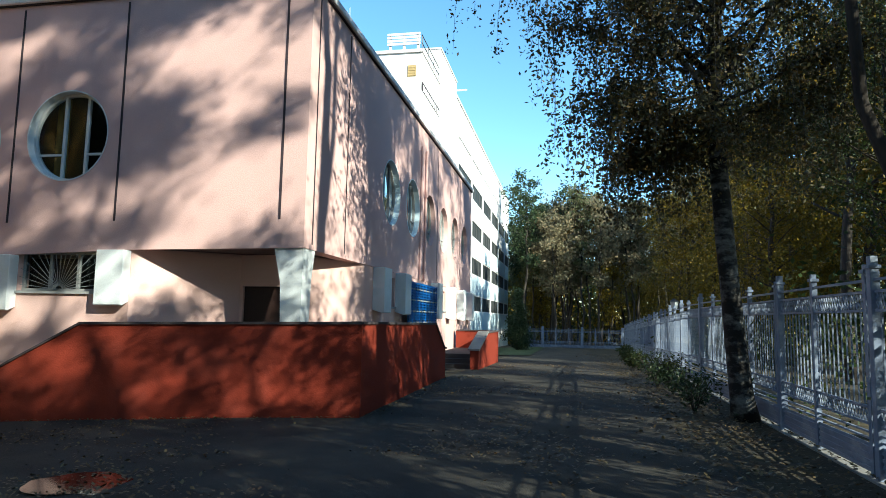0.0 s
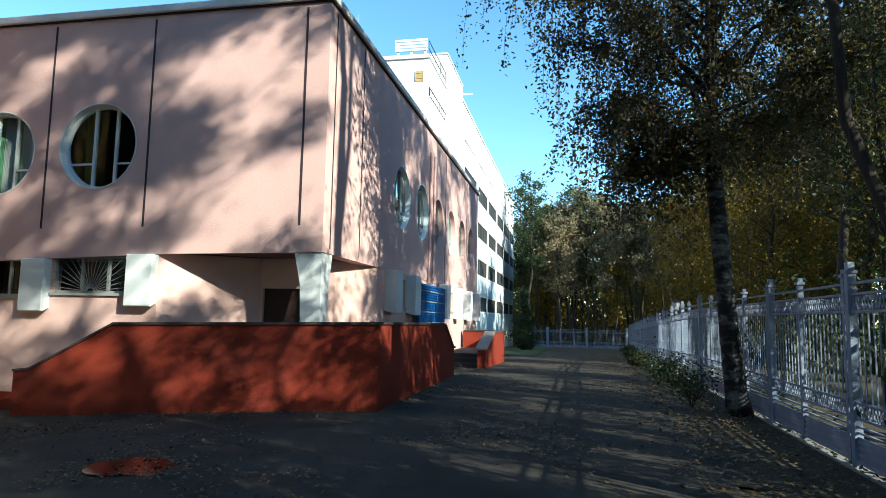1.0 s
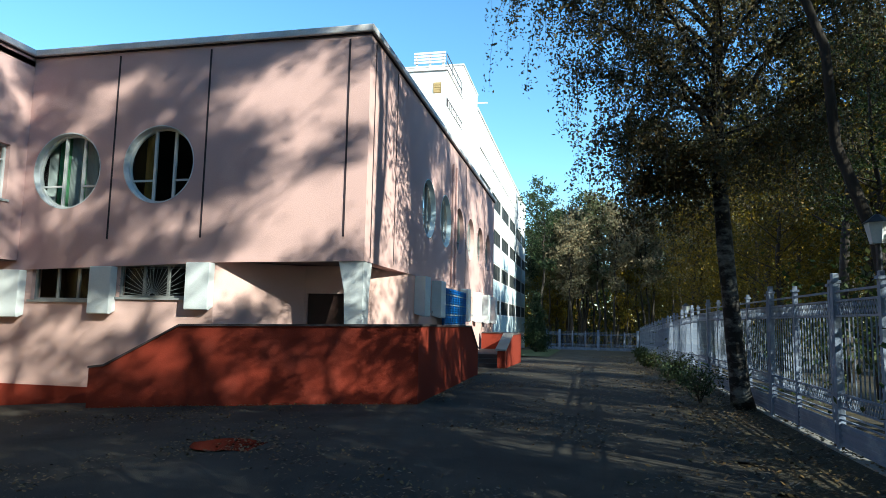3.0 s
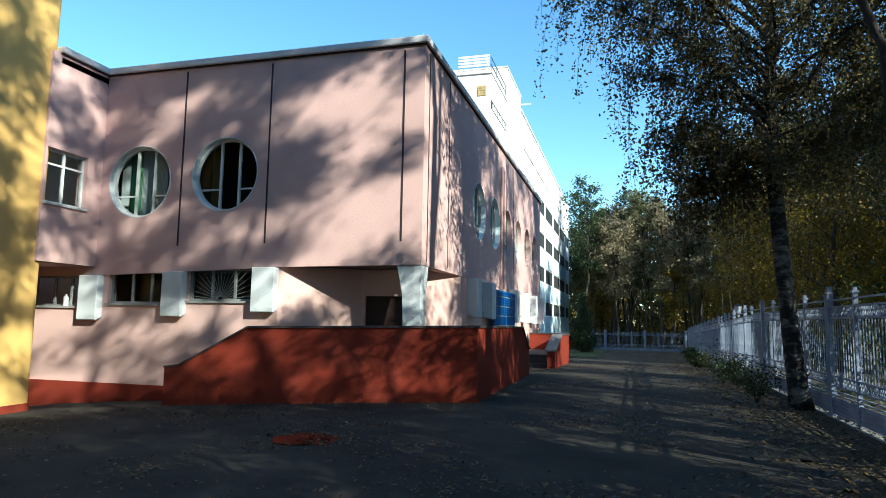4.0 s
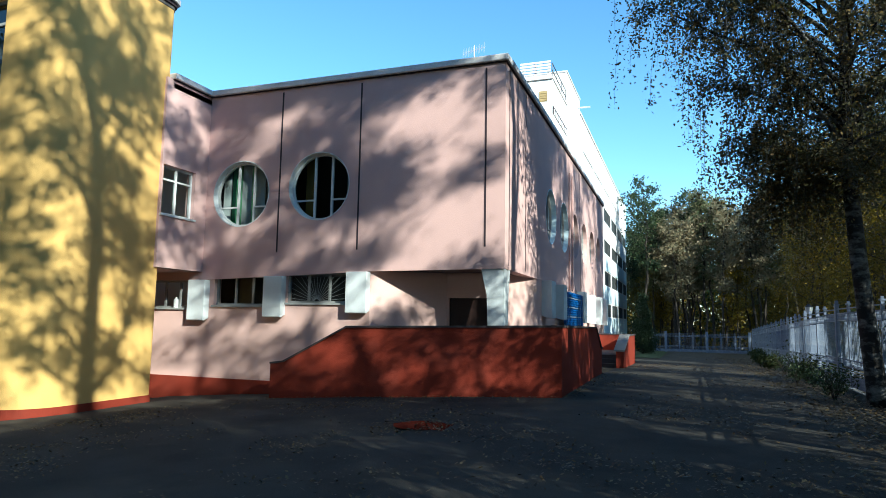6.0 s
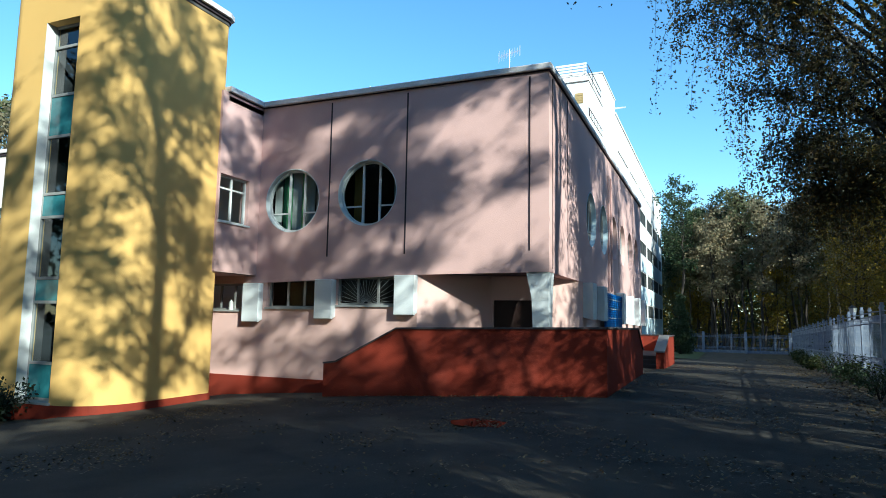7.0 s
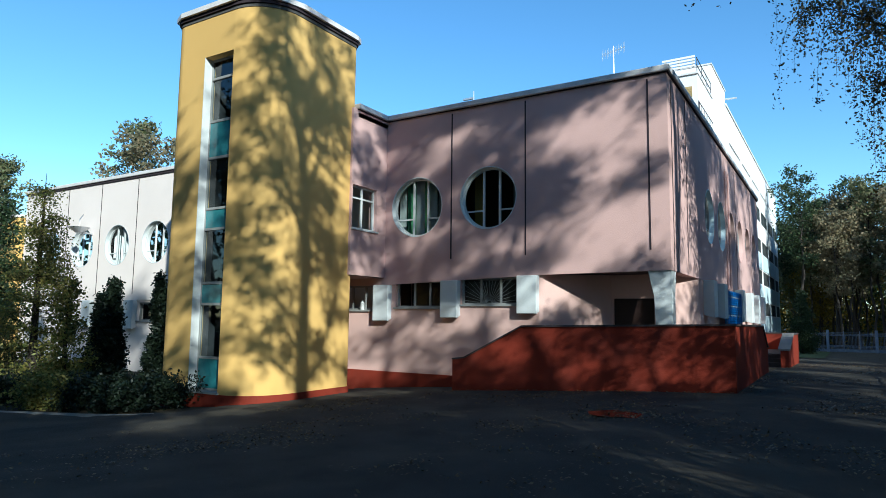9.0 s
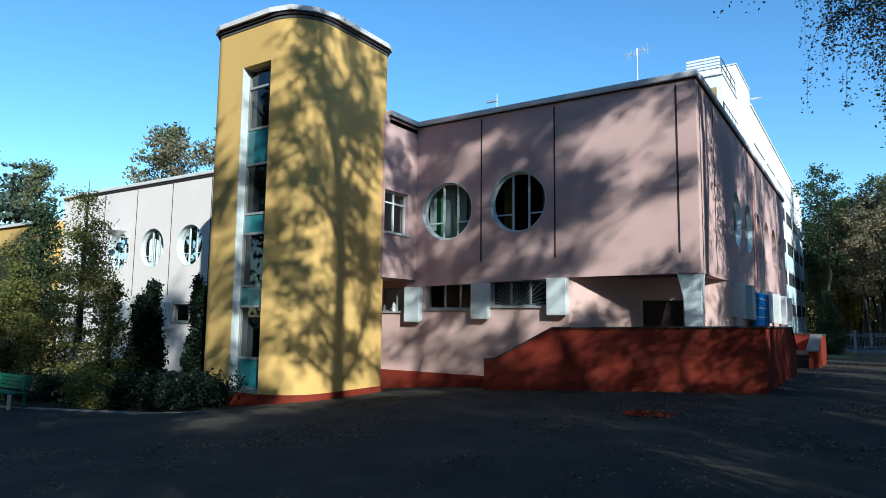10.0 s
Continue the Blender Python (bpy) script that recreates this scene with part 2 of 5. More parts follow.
def square_ring(cu, cv, r, half, n=48):
    """Pairs of points on a circle and on the square round it."""
    pairs = []
    for i in range(n):
        a = 2 * math.pi * (i + 0.5 * 0) / n + math.pi / 4
        c, s = math.cos(a), math.sin(a)
        k = half / max(abs(c), abs(s))
        pairs.append(((cu + r * c, cv + r * s), (cu + k * c, cv + k * s)))
    return pairs


def pierced(u0, u1, v0, v1, place, thick, rounds=(), rects=(), bm=None):
    """A wall with thickness and with round and square openings that go through it."""
    bm = bm or bmesh.new()
    holes = [(cu - r * 1.06, cu + r * 1.06, cv - r * 1.06, cv + r * 1.06) for cu, cv, r in rounds] + list(rects)
    us = sorted({u0, u1, *[h[i] for h in holes for i in (0, 1)]})
    vs = sorted({v0, v1, *[h[i] for h in holes for i in (2, 3)]})
    for a, b in zip(us, us[1:]):
        for c, d in zip(vs, vs[1:]):
            mu, mv = (a + b) / 2, (c + d) / 2
            if any(h[0] < mu < h[1] and h[2] < mv < h[3] for h in holes):
                continue
            for w in (0, thick):
                bm.faces.new([bm.verts.new(place(u, v, w)) for u, v in ((a, c), (b, c), (b, d), (a, d))])
    for cu, cv, r in rounds:
        ps = square_ring(cu, cv, r, r * 1.06)
        for w in (0, thick):
            inner = [bm.verts.new(place(*p, w)) for p, _ in ps]
            outer = [bm.verts.new(place(*q, w)) for _, q in ps]
            for i in range(len(ps)):
                j = (i + 1) % len(ps)
                bm.faces.new((inner[i], inner[j], outer[j], outer[i]))
        f = [bm.verts.new(place(*p, 0)) for p, _ in ps]
        g = [bm.verts.new(place(*p, thick)) for p, _ in ps]
        for i in range(len(ps)):
            j = (i + 1) % len(ps)
            bm.faces.new((f[i], f[j], g[j], g[i]))
    for a, b, c, d in [*rects, (u0, u1, v0, v1)]:
        ring = ((a, c), (b, c), (b, d), (a, d))
        for (p, q) in zip(ring, ring[1:] + ring[:1]):
            bm.faces.new([bm.verts.new(place(*k, w)) for k, w in ((p, 0), (q, 0), (q, thick), (p, thick))])
    bmesh.ops.remove_doubles(bm, verts=bm.verts[:], dist=0.0005)
    return bm


def bar(place, u0, u1, v0, v1, w0, w1, bm=None):
    bm = bm or bmesh.new()
    return slab([(u0, v0), (u1, v0), (u1, v1), (u0, v1)], lambda u, v, w: place(u, v, w0 + w), w1 - w0, bm)


def tube(bm, points, radii, sides=8):
    """A tapered round limb along points."""
    rings = []
    up = Vector((0.13, 0.27, 0.95)).normalized()
    for i, p in enumerate(points):
        d = (points[min(i + 1, len(points) - 1)] - points[max(i - 1, 0)]).normalized()
        a = d.cross(up if abs(d.dot(up)) < 0.95 else Vector((1, 0, 0))).normalized()
        b = d.cross(a)
        rings.append([bm.verts.new(p + radii[i] * (math.cos(t) * a + math.sin(t) * b)) for t in (2 * math.pi * k / sides for k in range(sides))])
    for r, q in zip(rings, rings[1:]):
        for k in range(sides):
            bm.faces.new((r[k], r[(k + 1) % sides], q[(k + 1) % sides], q[k]))
    bm.faces.new(rings[0][::-1])
    bm.faces.new(rings[-1])
    return bm


def round_window(parent, place, cu, cv, r, curtains=(), mullions=(-0.22, 0.34), transom=-0.38, reveal=None, frame=None):
    """A round window: ring frame, mullions, one transom a side, pane, curtains."""
    bm = bmesh.new()
    n, r0, r1 = 48, r - 0.002, r - 0.085
    for (ra, rb, w0, w1) in ((r0, r1, 0.16, 0.24),):
        vs = [[bm.verts.new(place(cu + q * math.cos(a), cv + q * math.sin(a), w)) for a in (2 * math.pi * i / n for i in range(n))] for q, w in ((ra, w0), (rb, w0), (rb, w1), (ra, w1))]
        for k in range(4):
            for i in range(n):
                j = (i + 1) % n
                bm.faces.new((vs[k][i], vs[k][j], vs[(k + 1) % 4][j], vs[(k + 1) % 4][i]))
    win = part("window", bm, frame or FRAME, parent, "round window with a white frame")
    bm = bmesh.new()
    vs = [[bm.verts.new(place(cu + q * math.cos(a), cv + q * math.sin(a), w)) for a in (2 * math.pi * i / n for i in range(n))] for q, w in ((r - 0.002, -0.006), (r - 0.028, -0.006), (r - 0.028, 0.16), (r - 0.002, 0.16))]
    for k in range(4):
        for i in range(n):
            j = (i + 1) % n
            bm.faces.new((vs[k][i], vs[k][j], vs[(k + 1) % 4][j], vs[(k + 1) % 4][i]))
    part("reveal", bm, reveal or WHITE, win, "painted round reveal")
    for m in mullions:
        u, h = cu + m * r, math.sqrt(max(0.0, 1 - m * m)) * (r - 0.04)
        part("mullion", bar(place, u - 0.03, u + 0.03, cv - h, cv + h, 0.165, 0.235), frame or FRAME, win)
    if transom is not None:
        v, h = cv + transom * r, math.sqrt(1 - transom * transom) * (r - 0.04)
        part("transom", bar(place, cu - h, cu + mullions[0] * r - 0.03, v - 0.022, v + 0.022, 0.17, 0.23), frame or FRAME, win)
        part("transom", bar(place, cu + mullions[1] * r + 0.03, cu + h, v - 0.022, v + 0.022, 0.17, 0.23), frame or FRAME, win)
    pane = bmesh.new()
    pane.faces.new([pane.verts.new(place(cu + (r - 0.05) * math.cos(a), cv + (r - 0.05) * math.sin(a), 0.2)) for a in (2 * math.pi * i / n for i in range(n))])
    part("pane", pane, GLASS, win, "window glass").visible_shadow = False
    # strips behind the glass: curtains, plus one painted reflection
    for a, b, mat in curtains:
        c = bmesh.new()
        k = 40
        cols = [[c.verts.new(place(cu + r * (a + (b - a) * i / k), v, 0.5 + 0.03 * math.sin(i * 1.3 + a * 9))) for i in range(k + 1)] for v in (cv - r - 0.1, cv + r + 0.1)]
        for i in range(k):
            c.faces.new((cols[0][i], cols[0][i + 1], cols[1][i + 1], cols[1][i]))
        part("curtain", c, mat, win, "hanging curtain behind the glass", smooth=True)
    return win


def square_window(parent, place, u0, u1, v0, v1, mullions=(), transoms=(), deep=0.12, frame=FRAME, sill=True, label="window with a painted frame", glass=None):
    f = 0.06
    bm = bmesh.new()
    for q in ((u0, u0 + f, v0, v1), (u1 - f, u1, v0, v1), (u0 + f, u1 - f, v0, v0 + f), (u0 + f, u1 - f, v1 - f, v1)):
        bar(place, *q, deep, deep + 0.07, bm)
    win = part("window", bm, frame, parent, label)
    for m in mullions:
        u = u0 + m * (u1 - u0)
        part("mullion", bar(place, u - 0.03, u + 0.03, v0 + f, v1 - f, deep + 0.005, deep + 0.065), frame, win)
    for m in transoms:
        v = v0 + m * (v1 - v0)
        part("transom", bar(place, u0 + f, u1 - f, v - 0.025, v + 0.025, deep + 0.008, deep + 0.062), frame, win)
    pane = bmesh.new()
    pane.faces.new([pane.verts.new(place(u, v, deep + 0.035)) for u, v in ((u0 + 0.02, v0 + 0.02), (u1 - 0.02, v0 + 0.02), (u1 - 0.02, v1 - 0.02), (u0 + 0.02, v1 - 0.02))])
    part("pane", pane, glass or GLASS, win, "window glass").visible_shadow = False
    if sill:
        part("sill", bar(place, u0 - 0.05, u1 + 0.05, v0 - 0.05, v0 + 0.005, -0.06, deep), frame, win)
    return win


def fin(parent, place, u0, u1, v0, v1, out=0.24):
    """A white concrete block under the overhang, cut back at its foot."""
    bm = bmesh.new()
    prof = [(0.0, v1), (out, v1), (out, v0), (out - 0.05, v0 - 0.02), (0.0, v0 + 0.06)]
    a = [bm.verts.new(place(u0, v, -w)) for w, v in prof]
    b = [bm.verts.new(place(u1, v, -w)) for w, v in prof]
    for i in range(len(prof)):
        j = (i + 1) % len(prof)
        bm.faces.new((a[i], a[j], b[j], b[i]))
    bm.faces.new(a)
    bm.faces.new(b[::-1])
    bmesh.ops.bevel(bm, geom=bm.edges[:], offset=0.012, segments=1, affect="EDGES")
    return part("fin", bm, WHITE, parent, "white concrete block under the overhang")


# ---- ground ----
def ground_height(x, y):
    left = max(0.0, -3.8 - x)
    low = max(-0.95, -0.05 * left - 0.0012 * left * left)
    far = -0.0225 * max(0.0, min(y, 120) - 17)
    return low * min(1.0, max(0.0, (y + 14) / 14)) + far


def sheet(name, xs, ys, lift, mat, inside=None):
    verts = [(x, y, ground_height(x, y) + lift + 0.012 * noise.noise((x * 0.6, y * 0.6, 0))) for y in ys for x in xs]
    nx = len(xs)
    faces = []
    for j in range(len(ys) - 1):
        for i in range(nx - 1):
            if inside is None or inside((xs[i] + xs[i + 1]) / 2, (ys[j] + ys[j + 1]) / 2):
                faces.append((j * nx + i, j * nx + i + 1, (j + 1) * nx + i + 1, (j + 1) * nx + i))
    me = bpy.data.meshes.new(name)
    me.from_pydata(verts, [], faces)
    me.materials.append(mat)
    for p in me.polygons:
        p.use_smooth = True
    return new(name, me)


def steps_of(a, b, d):
    n = max(1, round((b - a) / d))
    return [a + (b - a) * i / n for i in range(n + 1)]


ground = sheet("ground", [-900, -400, -150, *steps_of(-80, 40, 2.0), 150, 400, 900], [-900, -400, -120, *steps_of(-60, 140, 2.0), 300, 900], -0.02, SOIL)
tagged(ground, "dark forest soil with leaf litter", "ground", kind="structure")


def on_road(x, y):
    wob = 0.35 * noise.noise((0.0, y * 0.35, 3.1)) + 0.15 * noise.noise((0.0, y * 1.3, 7.7))
    if y > 65.5 or y < -40:
        return False
    edge = 1.35 + wob if y > 4 else 1.35 + wob + 0.2 * (4 - y)
    if x > min(edge, 2.6):
        return False
    if y > 17.6:
        return x > -3.65 and not (x < -2.4 and y > 38)
    if x < -15.8 and y > 2.1 + 0.36 * (x + 21):
        return False
    return x > -70


road = sheet("road", steps_of(-70, -22, 2.0) + steps_of(-22, 3, 0.25)[1:], steps_of(-40, 0, 1.0) + steps_of(0, 90, 0.5)[1:], 0.012, ASPHALT, on_road)
tagged(road, "worn grey asphalt drive strewn with leaves", "road", kind="structure")

# ---- the pink building ----
FRONT, SIDE = facing_front(11.14), facing_side(-5.4)
SOFFIT, ROOF_Z, DECK = 2.96, 8.36, 0.36
hall = thing("sanatorium_hall", (-10, 20, 0), "two-storey pink plastered building with round windows and an overhanging upper floor", "building")
part("wall", pierced(-14.74, -5.4, SOFFIT, ROOF_Z, FRONT, 0.32, rounds=[(-13.48, 5.28, 1.0), (-10.84, 5.37, 0.99)]), PINK, hall)
# the lower edge of the front dips towards the tower
part("wall_lip", slab([(-15.2, 2.70), (-9.0, 2.925), (-5.405, 2.957), (-5.405, 2.96), (-14.73, 2.96), (-15.2, 2.95)], FRONT, 0.055), PINK, hall)
ROUND_Y = [17.36, 20.02, 22.72, 25.44, 28.16, 30.86]
part("wall", pierced(11.46, 33.2, SOFFIT, ROOF_Z, SIDE, 0.32, rounds=[(y, 5.25, 0.96) for y in ROUND_Y]), PINK, hall)
INNER = facing_side(-14.74)
part("wall", pierced(9.3, 11.14, SOFFIT, ROOF_Z, INNER, 0.32, rects=[(9.36, 10.63, 4.45, 5.86)]), PINK, hall)
part("wall", boxes((-30, -5.4, 32.9, 33.2, -2, 8.3)), PINK, hall)
part("soffit", prism([(-14.5, 11.2), (-5.46, 11.2), (-5.46, 33.0), (-14.5, 33.0)], SOFFIT + 0.02, SOFFIT + 0.22), SHADED_SOFFIT, hall)
part("roof", prism([(-14.74, 11.2), (-5.46, 11.2), (-5.46, 33.1), (-30, 33.1), (-30, 12.4), (-22, 12.4), (-22, 9.55), (-14.74, 9.55)], ROOF_Z - 0.25, ROOF_Z - 0.1), ROOF, hall)
# interior surfaces in the gloom colour, so the windows look into darkness
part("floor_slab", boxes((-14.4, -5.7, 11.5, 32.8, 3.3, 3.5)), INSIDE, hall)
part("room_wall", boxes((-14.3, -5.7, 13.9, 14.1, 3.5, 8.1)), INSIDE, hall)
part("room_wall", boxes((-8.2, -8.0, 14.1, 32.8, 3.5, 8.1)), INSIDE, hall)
# coping along the roof edge
bm = bmesh.new()
for b in ((-14.74, -5.31, 11.03, 11.5, ROOF_Z, ROOF_Z + 0.18), (-5.76, -5.29, 11.5, 33.25, ROOF_Z, ROOF_Z + 0.17), (-15.1, -14.63, 9.5, 11.03, ROOF_Z, ROOF_Z + 0.18)):
    box(bm, *b, bevel=0.03)
part("coping", bm, COPING, hall, "weathered grey metal coping")
bm = boxes((-14.74, -5.35, 11.09, 11.14, ROOF_Z - 0.03, ROOF_Z), (-5.4, -5.35, 11.14, 33.2, ROOF_Z - 0.03, ROOF_Z), (-14.74, -14.69, 9.5, 11.09, ROOF_Z - 0.03, ROOF_Z))
part("drip_edge", bm, DARK, hall, "dark drip edge under the coping")
# panel joints
for u, v0 in ((-12.14, 3.5), (-9.56, 3.52), (-5.92, 3.52)):
    part("joint", bar(FRONT, u - 0.022, u + 0.022, v0, ROOF_Z - 0.12, -0.012, 0.01), DARK, hall)
for u in (11.55, 13.45, 24.1, 29.5):
    part("joint", bar(SIDE, u - 0.018, u + 0.018, SOFFIT + 0.1, ROOF_Z - 0.12, -0.012, 0.01), DARK, hall)
for u in (21.0, 21.7):
    bm = bmesh.new()
    tube(bm, [Vector((-5.34, u, 7.6)), Vector((-5.34, u, 2.9))], [0.04, 0.04], 8)
    part("downpipe", bm, PINK, hall, "painted downpipe")
# round windows
round_window(hall, FRONT, -13.48, 5.28, 1.0, [(-1.0, -0.72, CURTAIN), (-0.7, -0.34, CURTAIN_GREEN), (-0.32, 0.02, CURTAIN), (0.02, 0.16, CURTAIN_GREEN), (0.16, 0.5, CURTAIN), (0.56, 1.0, CURTAIN_GREY)])
# the ochre strip imitates the tower's reflection in the pane
round_window(hall, FRONT, -10.84, 5.37, 0.99, [(-0.72, -0.42, OCHRE_REFLECTION), (0.66, 0.85, CURTAIN_GREY)])
for i, y in enumerate(ROUND_Y):
    round_window(hall, SIDE, y, 5.25, 0.96, [(0.0, 0.9, CURTAIN)] if i == 2 else [], reveal=BLUE_PANEL if i < 2 else PINK, frame=FRAME_GREY)
square_window(hall, INNER, 9.36, 10.63, 4.45, 5.86, (0.5,), (0.72,), label="square window with a weathered frame")

# lower floor: front wall with its windows, the slanting porch walls, the side wall
LOW = facing_front(11.2)
part("wall", pierced(-19.5, -9.15, -0.15, SOFFIT, LOW, 0.3, rects=[(-17.0, -15.1, 1.88, 2.72), (-14.3, -12.42, 1.97, 2.84), (-11.81, -9.78, 2.06, 2.9)]), PINK_LOW, hall)
LOW_SIDE = facing_side(-5.42)
part("wall", pierced(15.1, 33.0, 0, SOFFIT, LOW_SIDE, 0.3, rects=[(16.58, 18.02, 1.95, 2.8), (24.05, 26.2, 1.95, 2.75), (27.1, 28.9, 1.95, 2.72)]), PINK_LOW, hall)
part("porch_wall", prism([(-9.15, 11.2), (-7.45, 12.58), (-7.45, 12.88), (-9.15, 11.5)], DECK - 0.4, SOFFIT), PINK_LOW, hall)
part("porch_wall", slab([(-7.45, DECK), (-7.38, DECK), (-7.38, 2.27), (-6.2, 2.27), (-6.2, DECK), (-6.02, DECK), (-6.02, SOFFIT), (-7.45, SOFFIT)], facing_front(12.58), 0.28), PINK_LOW, hall)
part("porch_wall", prism([(-6.02, 12.58), (-5.42, 15.1), (-5.72, 15.1), (-6.2, 12.86)], DECK - 0.4, SOFFIT), PINK_LOW, hall)
door = part("door", boxes((-7.38, -6.2, 12.66, 12.72, DECK, 2.27), bevel=0.006), DARK_DOOR, hall, "dark brown closed entrance door")
part("door_panel", boxes((-7.3, -6.88, 12.64, 12.66, DECK + 0.15, 1.3), (-6.8, -6.3, 12.64, 12.66, DECK + 0.15, 1.3)), DARK_DOOR, door)
part("door_handle", boxes((-6.92, -6.89, 12.6, 12.64, 1.3, 1.5)), IRON, door)
# beside the tower the upper floor hangs over the lower wall
part("soffit", boxes((-19.0, -14.76, 9.35, 11.16, SOFFIT, SOFFIT + 0.12)), PINK_LOW, hall)
square_window(hall, LOW, -17.0, -15.1, 1.88, 2.72, (0.4, 0.7), (), frame=FRAME_GREY, label="low strip window with a grey frame")
square_window(hall, LOW, -14.3, -12.42, 1.97, 2.84, (0.36, 0.68), (), frame=FRAME_GREY, label="low strip window with a grey frame")
fan_window = square_window(hall, LOW, -11.81, -9.78, 2.06, 2.9, (0.33, 0.66), (), frame=FRAME_GREY, label="low strip window behind a fan-shaped grille")
for i in range(19):
    a = radians(6 + 168 * i / 18)
    L = min(0.97 / max(0.001, abs(math.cos(a))), 0.76 / max(0.001, math.sin(a)), 1.05)
    p, q = Vector((-10.79 + 0.08 * math.cos(a), 11.19, 2.1 + 0.07 * math.sin(a))), Vector((-10.79 + L * math.cos(a), 11.19, 2.1 + L * math.sin(a)))
    bm = bmesh.new()
    tube(bm, [p, q], [0.0065, 0.0065], 6)
    part("grille_bar", bm, GRILLE, fan_window)
bm = bmesh.new()
tube(bm, [Vector((-10.79 + 0.09 * math.cos(a), 11.19, 2.1 + 0.08 * math.sin(a))) for a in (math.pi * i / 12 for i in range(13))], [0.012] * 13, 6)
part("grille_arc", bm, GRILLE, fan_window)
square_window(hall, LOW_SIDE, 16.58, 18.02, 1.95, 2.8, (0.5,), (), frame=FRAME_GREY)
for a, b in ((24.05, 26.2), (27.1, 28.9)):
    square_window(hall, LOW_SIDE, a, b, 1.95, 2.72, (), (), frame=FRAME_GREY)
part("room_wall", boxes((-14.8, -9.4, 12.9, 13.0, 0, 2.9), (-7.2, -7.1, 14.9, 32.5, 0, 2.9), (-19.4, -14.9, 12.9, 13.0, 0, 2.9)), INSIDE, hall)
for u0, u1, v0, v1 in ((-15.08, -14.46, 1.53, 2.715), (-12.42, -11.81, 1.66, 2.81), (-9.78, -9.15, 1.8, 2.905)):
    fin(hall, LOW, u0, u1, v0, v1)
for u0, u1, v0 in ((15.82, 16.52, 1.78), (18.08, 18.78, 1.75), (23.22, 23.94, 1.64), (26.28, 27.0, 1.6), (29.1, 29.85, 1.56), (31.9, 32.6, 1.54)):
    fin(hall, LOW_SIDE, u0, u1, v0, SOFFIT, 0.33)
# tapering white corner column
bm = bmesh.new()
rings = [[bm.verts.new((-5.42 - w, y, z)) for w, y in ((a, 11.18), (0.0, 11.18), (0.0, 11.18 + a), (a, 11.18 + a))] for a, z in ((0.42, DECK), (0.42, 1.6), (0.45, 2.3), (0.6, SOFFIT))]
for r, q in zip(rings, rings[1:]):
    for i in range(4):
        bm.faces.new((r[i], r[(i + 1) % 4], q[(i + 1) % 4], q[i]))
bm.faces.new(rings[0][::-1])
bm.faces.new(rings[-1])
part("column", bm, WHITE, hall, "tapering white concrete corner column")
# red plinth
part("plinth", boxes((-19.5, -11.1, 11.12, 11.5, -1.2, -0.14)), RED, hall, "red painted plinth")
part("plinth", boxes((-5.5, -5.38, 15.1, 33.0, -1.2, 0.0)), RED, hall, "red painted plinth")

# blue slatted screen by the side wall
screen = thing("blue_screen", (-5.2, 21.0, 1.3), "blue painted metal grating screen fixed beside the side entrance", "screen")
SCREEN = facing_side(-5.16)
part("frame", bar(SCREEN, 18.86, 23.15, 1.3, 1.36, 0, 0.05, bar(SCREEN, 18.86, 23.15, 2.72, 2.78, 0, 0.05, bar(SCREEN, 18.86, 18.93, 1.36, 2.72, 0, 0.05, bar(SCREEN, 23.08, 23.15, 1.36, 2.72, 0, 0.05)))), BLUE, screen)
part("back_panel", bar(SCREEN, 18.91, 23.1, 1.35, 2.73, 0.06, 0.08), BLUE, screen)
for i in range(15):
    v = 1.4 + i * 0.088
    part("slat", bar(SCREEN, 18.93, 23.08, v, v + 0.035, -0.015, 0.05), FRAME_GREY if i % 4 == 1 else BLUE, screen)
for i in range(8):
    u = 19.2 + i * 0.49
    part("upright", bar(SCREEN, u, u + 0.05, 1.36, 2.72, -0.02, 0.0), BLUE, screen)

can = thing("canister", (-15.7, 11.2, 1.89), "small white plastic canister standing on the window sill", "canister")
bm = bmesh.new()
tube(bm, [Vector((-15.7, 11.2, 1.885)), Vector((-15.7, 11.2, 2.12)), Vector((-15.7, 11.2, 2.16))], [0.07, 0.07, 0.04], 12)
part("body", bm, FRAME, can)
bm = bmesh.new()
tube(bm, [Vector((-15.7, 11.2, 2.16)), Vector((-15.7, 11.2, 2.2))], [0.03, 0.03], 10)
part("cap", bm, FRAME, can)

# ---- red porch walls ----
porch = thing("porch_wall", (-7.5, 10, 0), "dark red painted concrete porch parapet with a sloping end", "parapet")
prof = [(-11.3, -0.9), (-11.3, 0.45), (-10.91, 0.5), (-9.11, 1.42), (-3.76, 1.53), (-3.76, -0.4)]
part("front_parapet", slab(prof, facing_front(9.88), 0.24), RED, porch)
prof = [(10.12, -0.4), (10.12, 1.53), (16.02, 1.48), (17.27, 0.83), (17.5, 0.8), (17.5, -0.6)]
part("side_parapet", slab(prof, facing_side(-3.76), 0.24), RED, porch)
for a, b in (((-11.3, 0.45), (-10.91, 0.5)), ((-10.91, 0.5), (-9.11, 1.42)), ((-9.11, 1.42), (-3.72, 1.53))):
    part("coping", slab([a, b, (b[0], b[1] + 0.045), (a[0], a[1] + 0.045)], facing_front(9.84), 0.32), CAP, porch, "dark coping strip")
for a, b in (((10.16, 1.53), (16.02, 1.48)), ((16.02, 1.48), (17.27, 0.83)), ((17.27, 0.83), (17.54, 0.8))):
    part("coping", slab([a, b, (b[0], b[1] + 0.045), (a[0], a[1] + 0.045)], facing_side(-3.72), 0.32), CAP, porch, "dark coping strip")
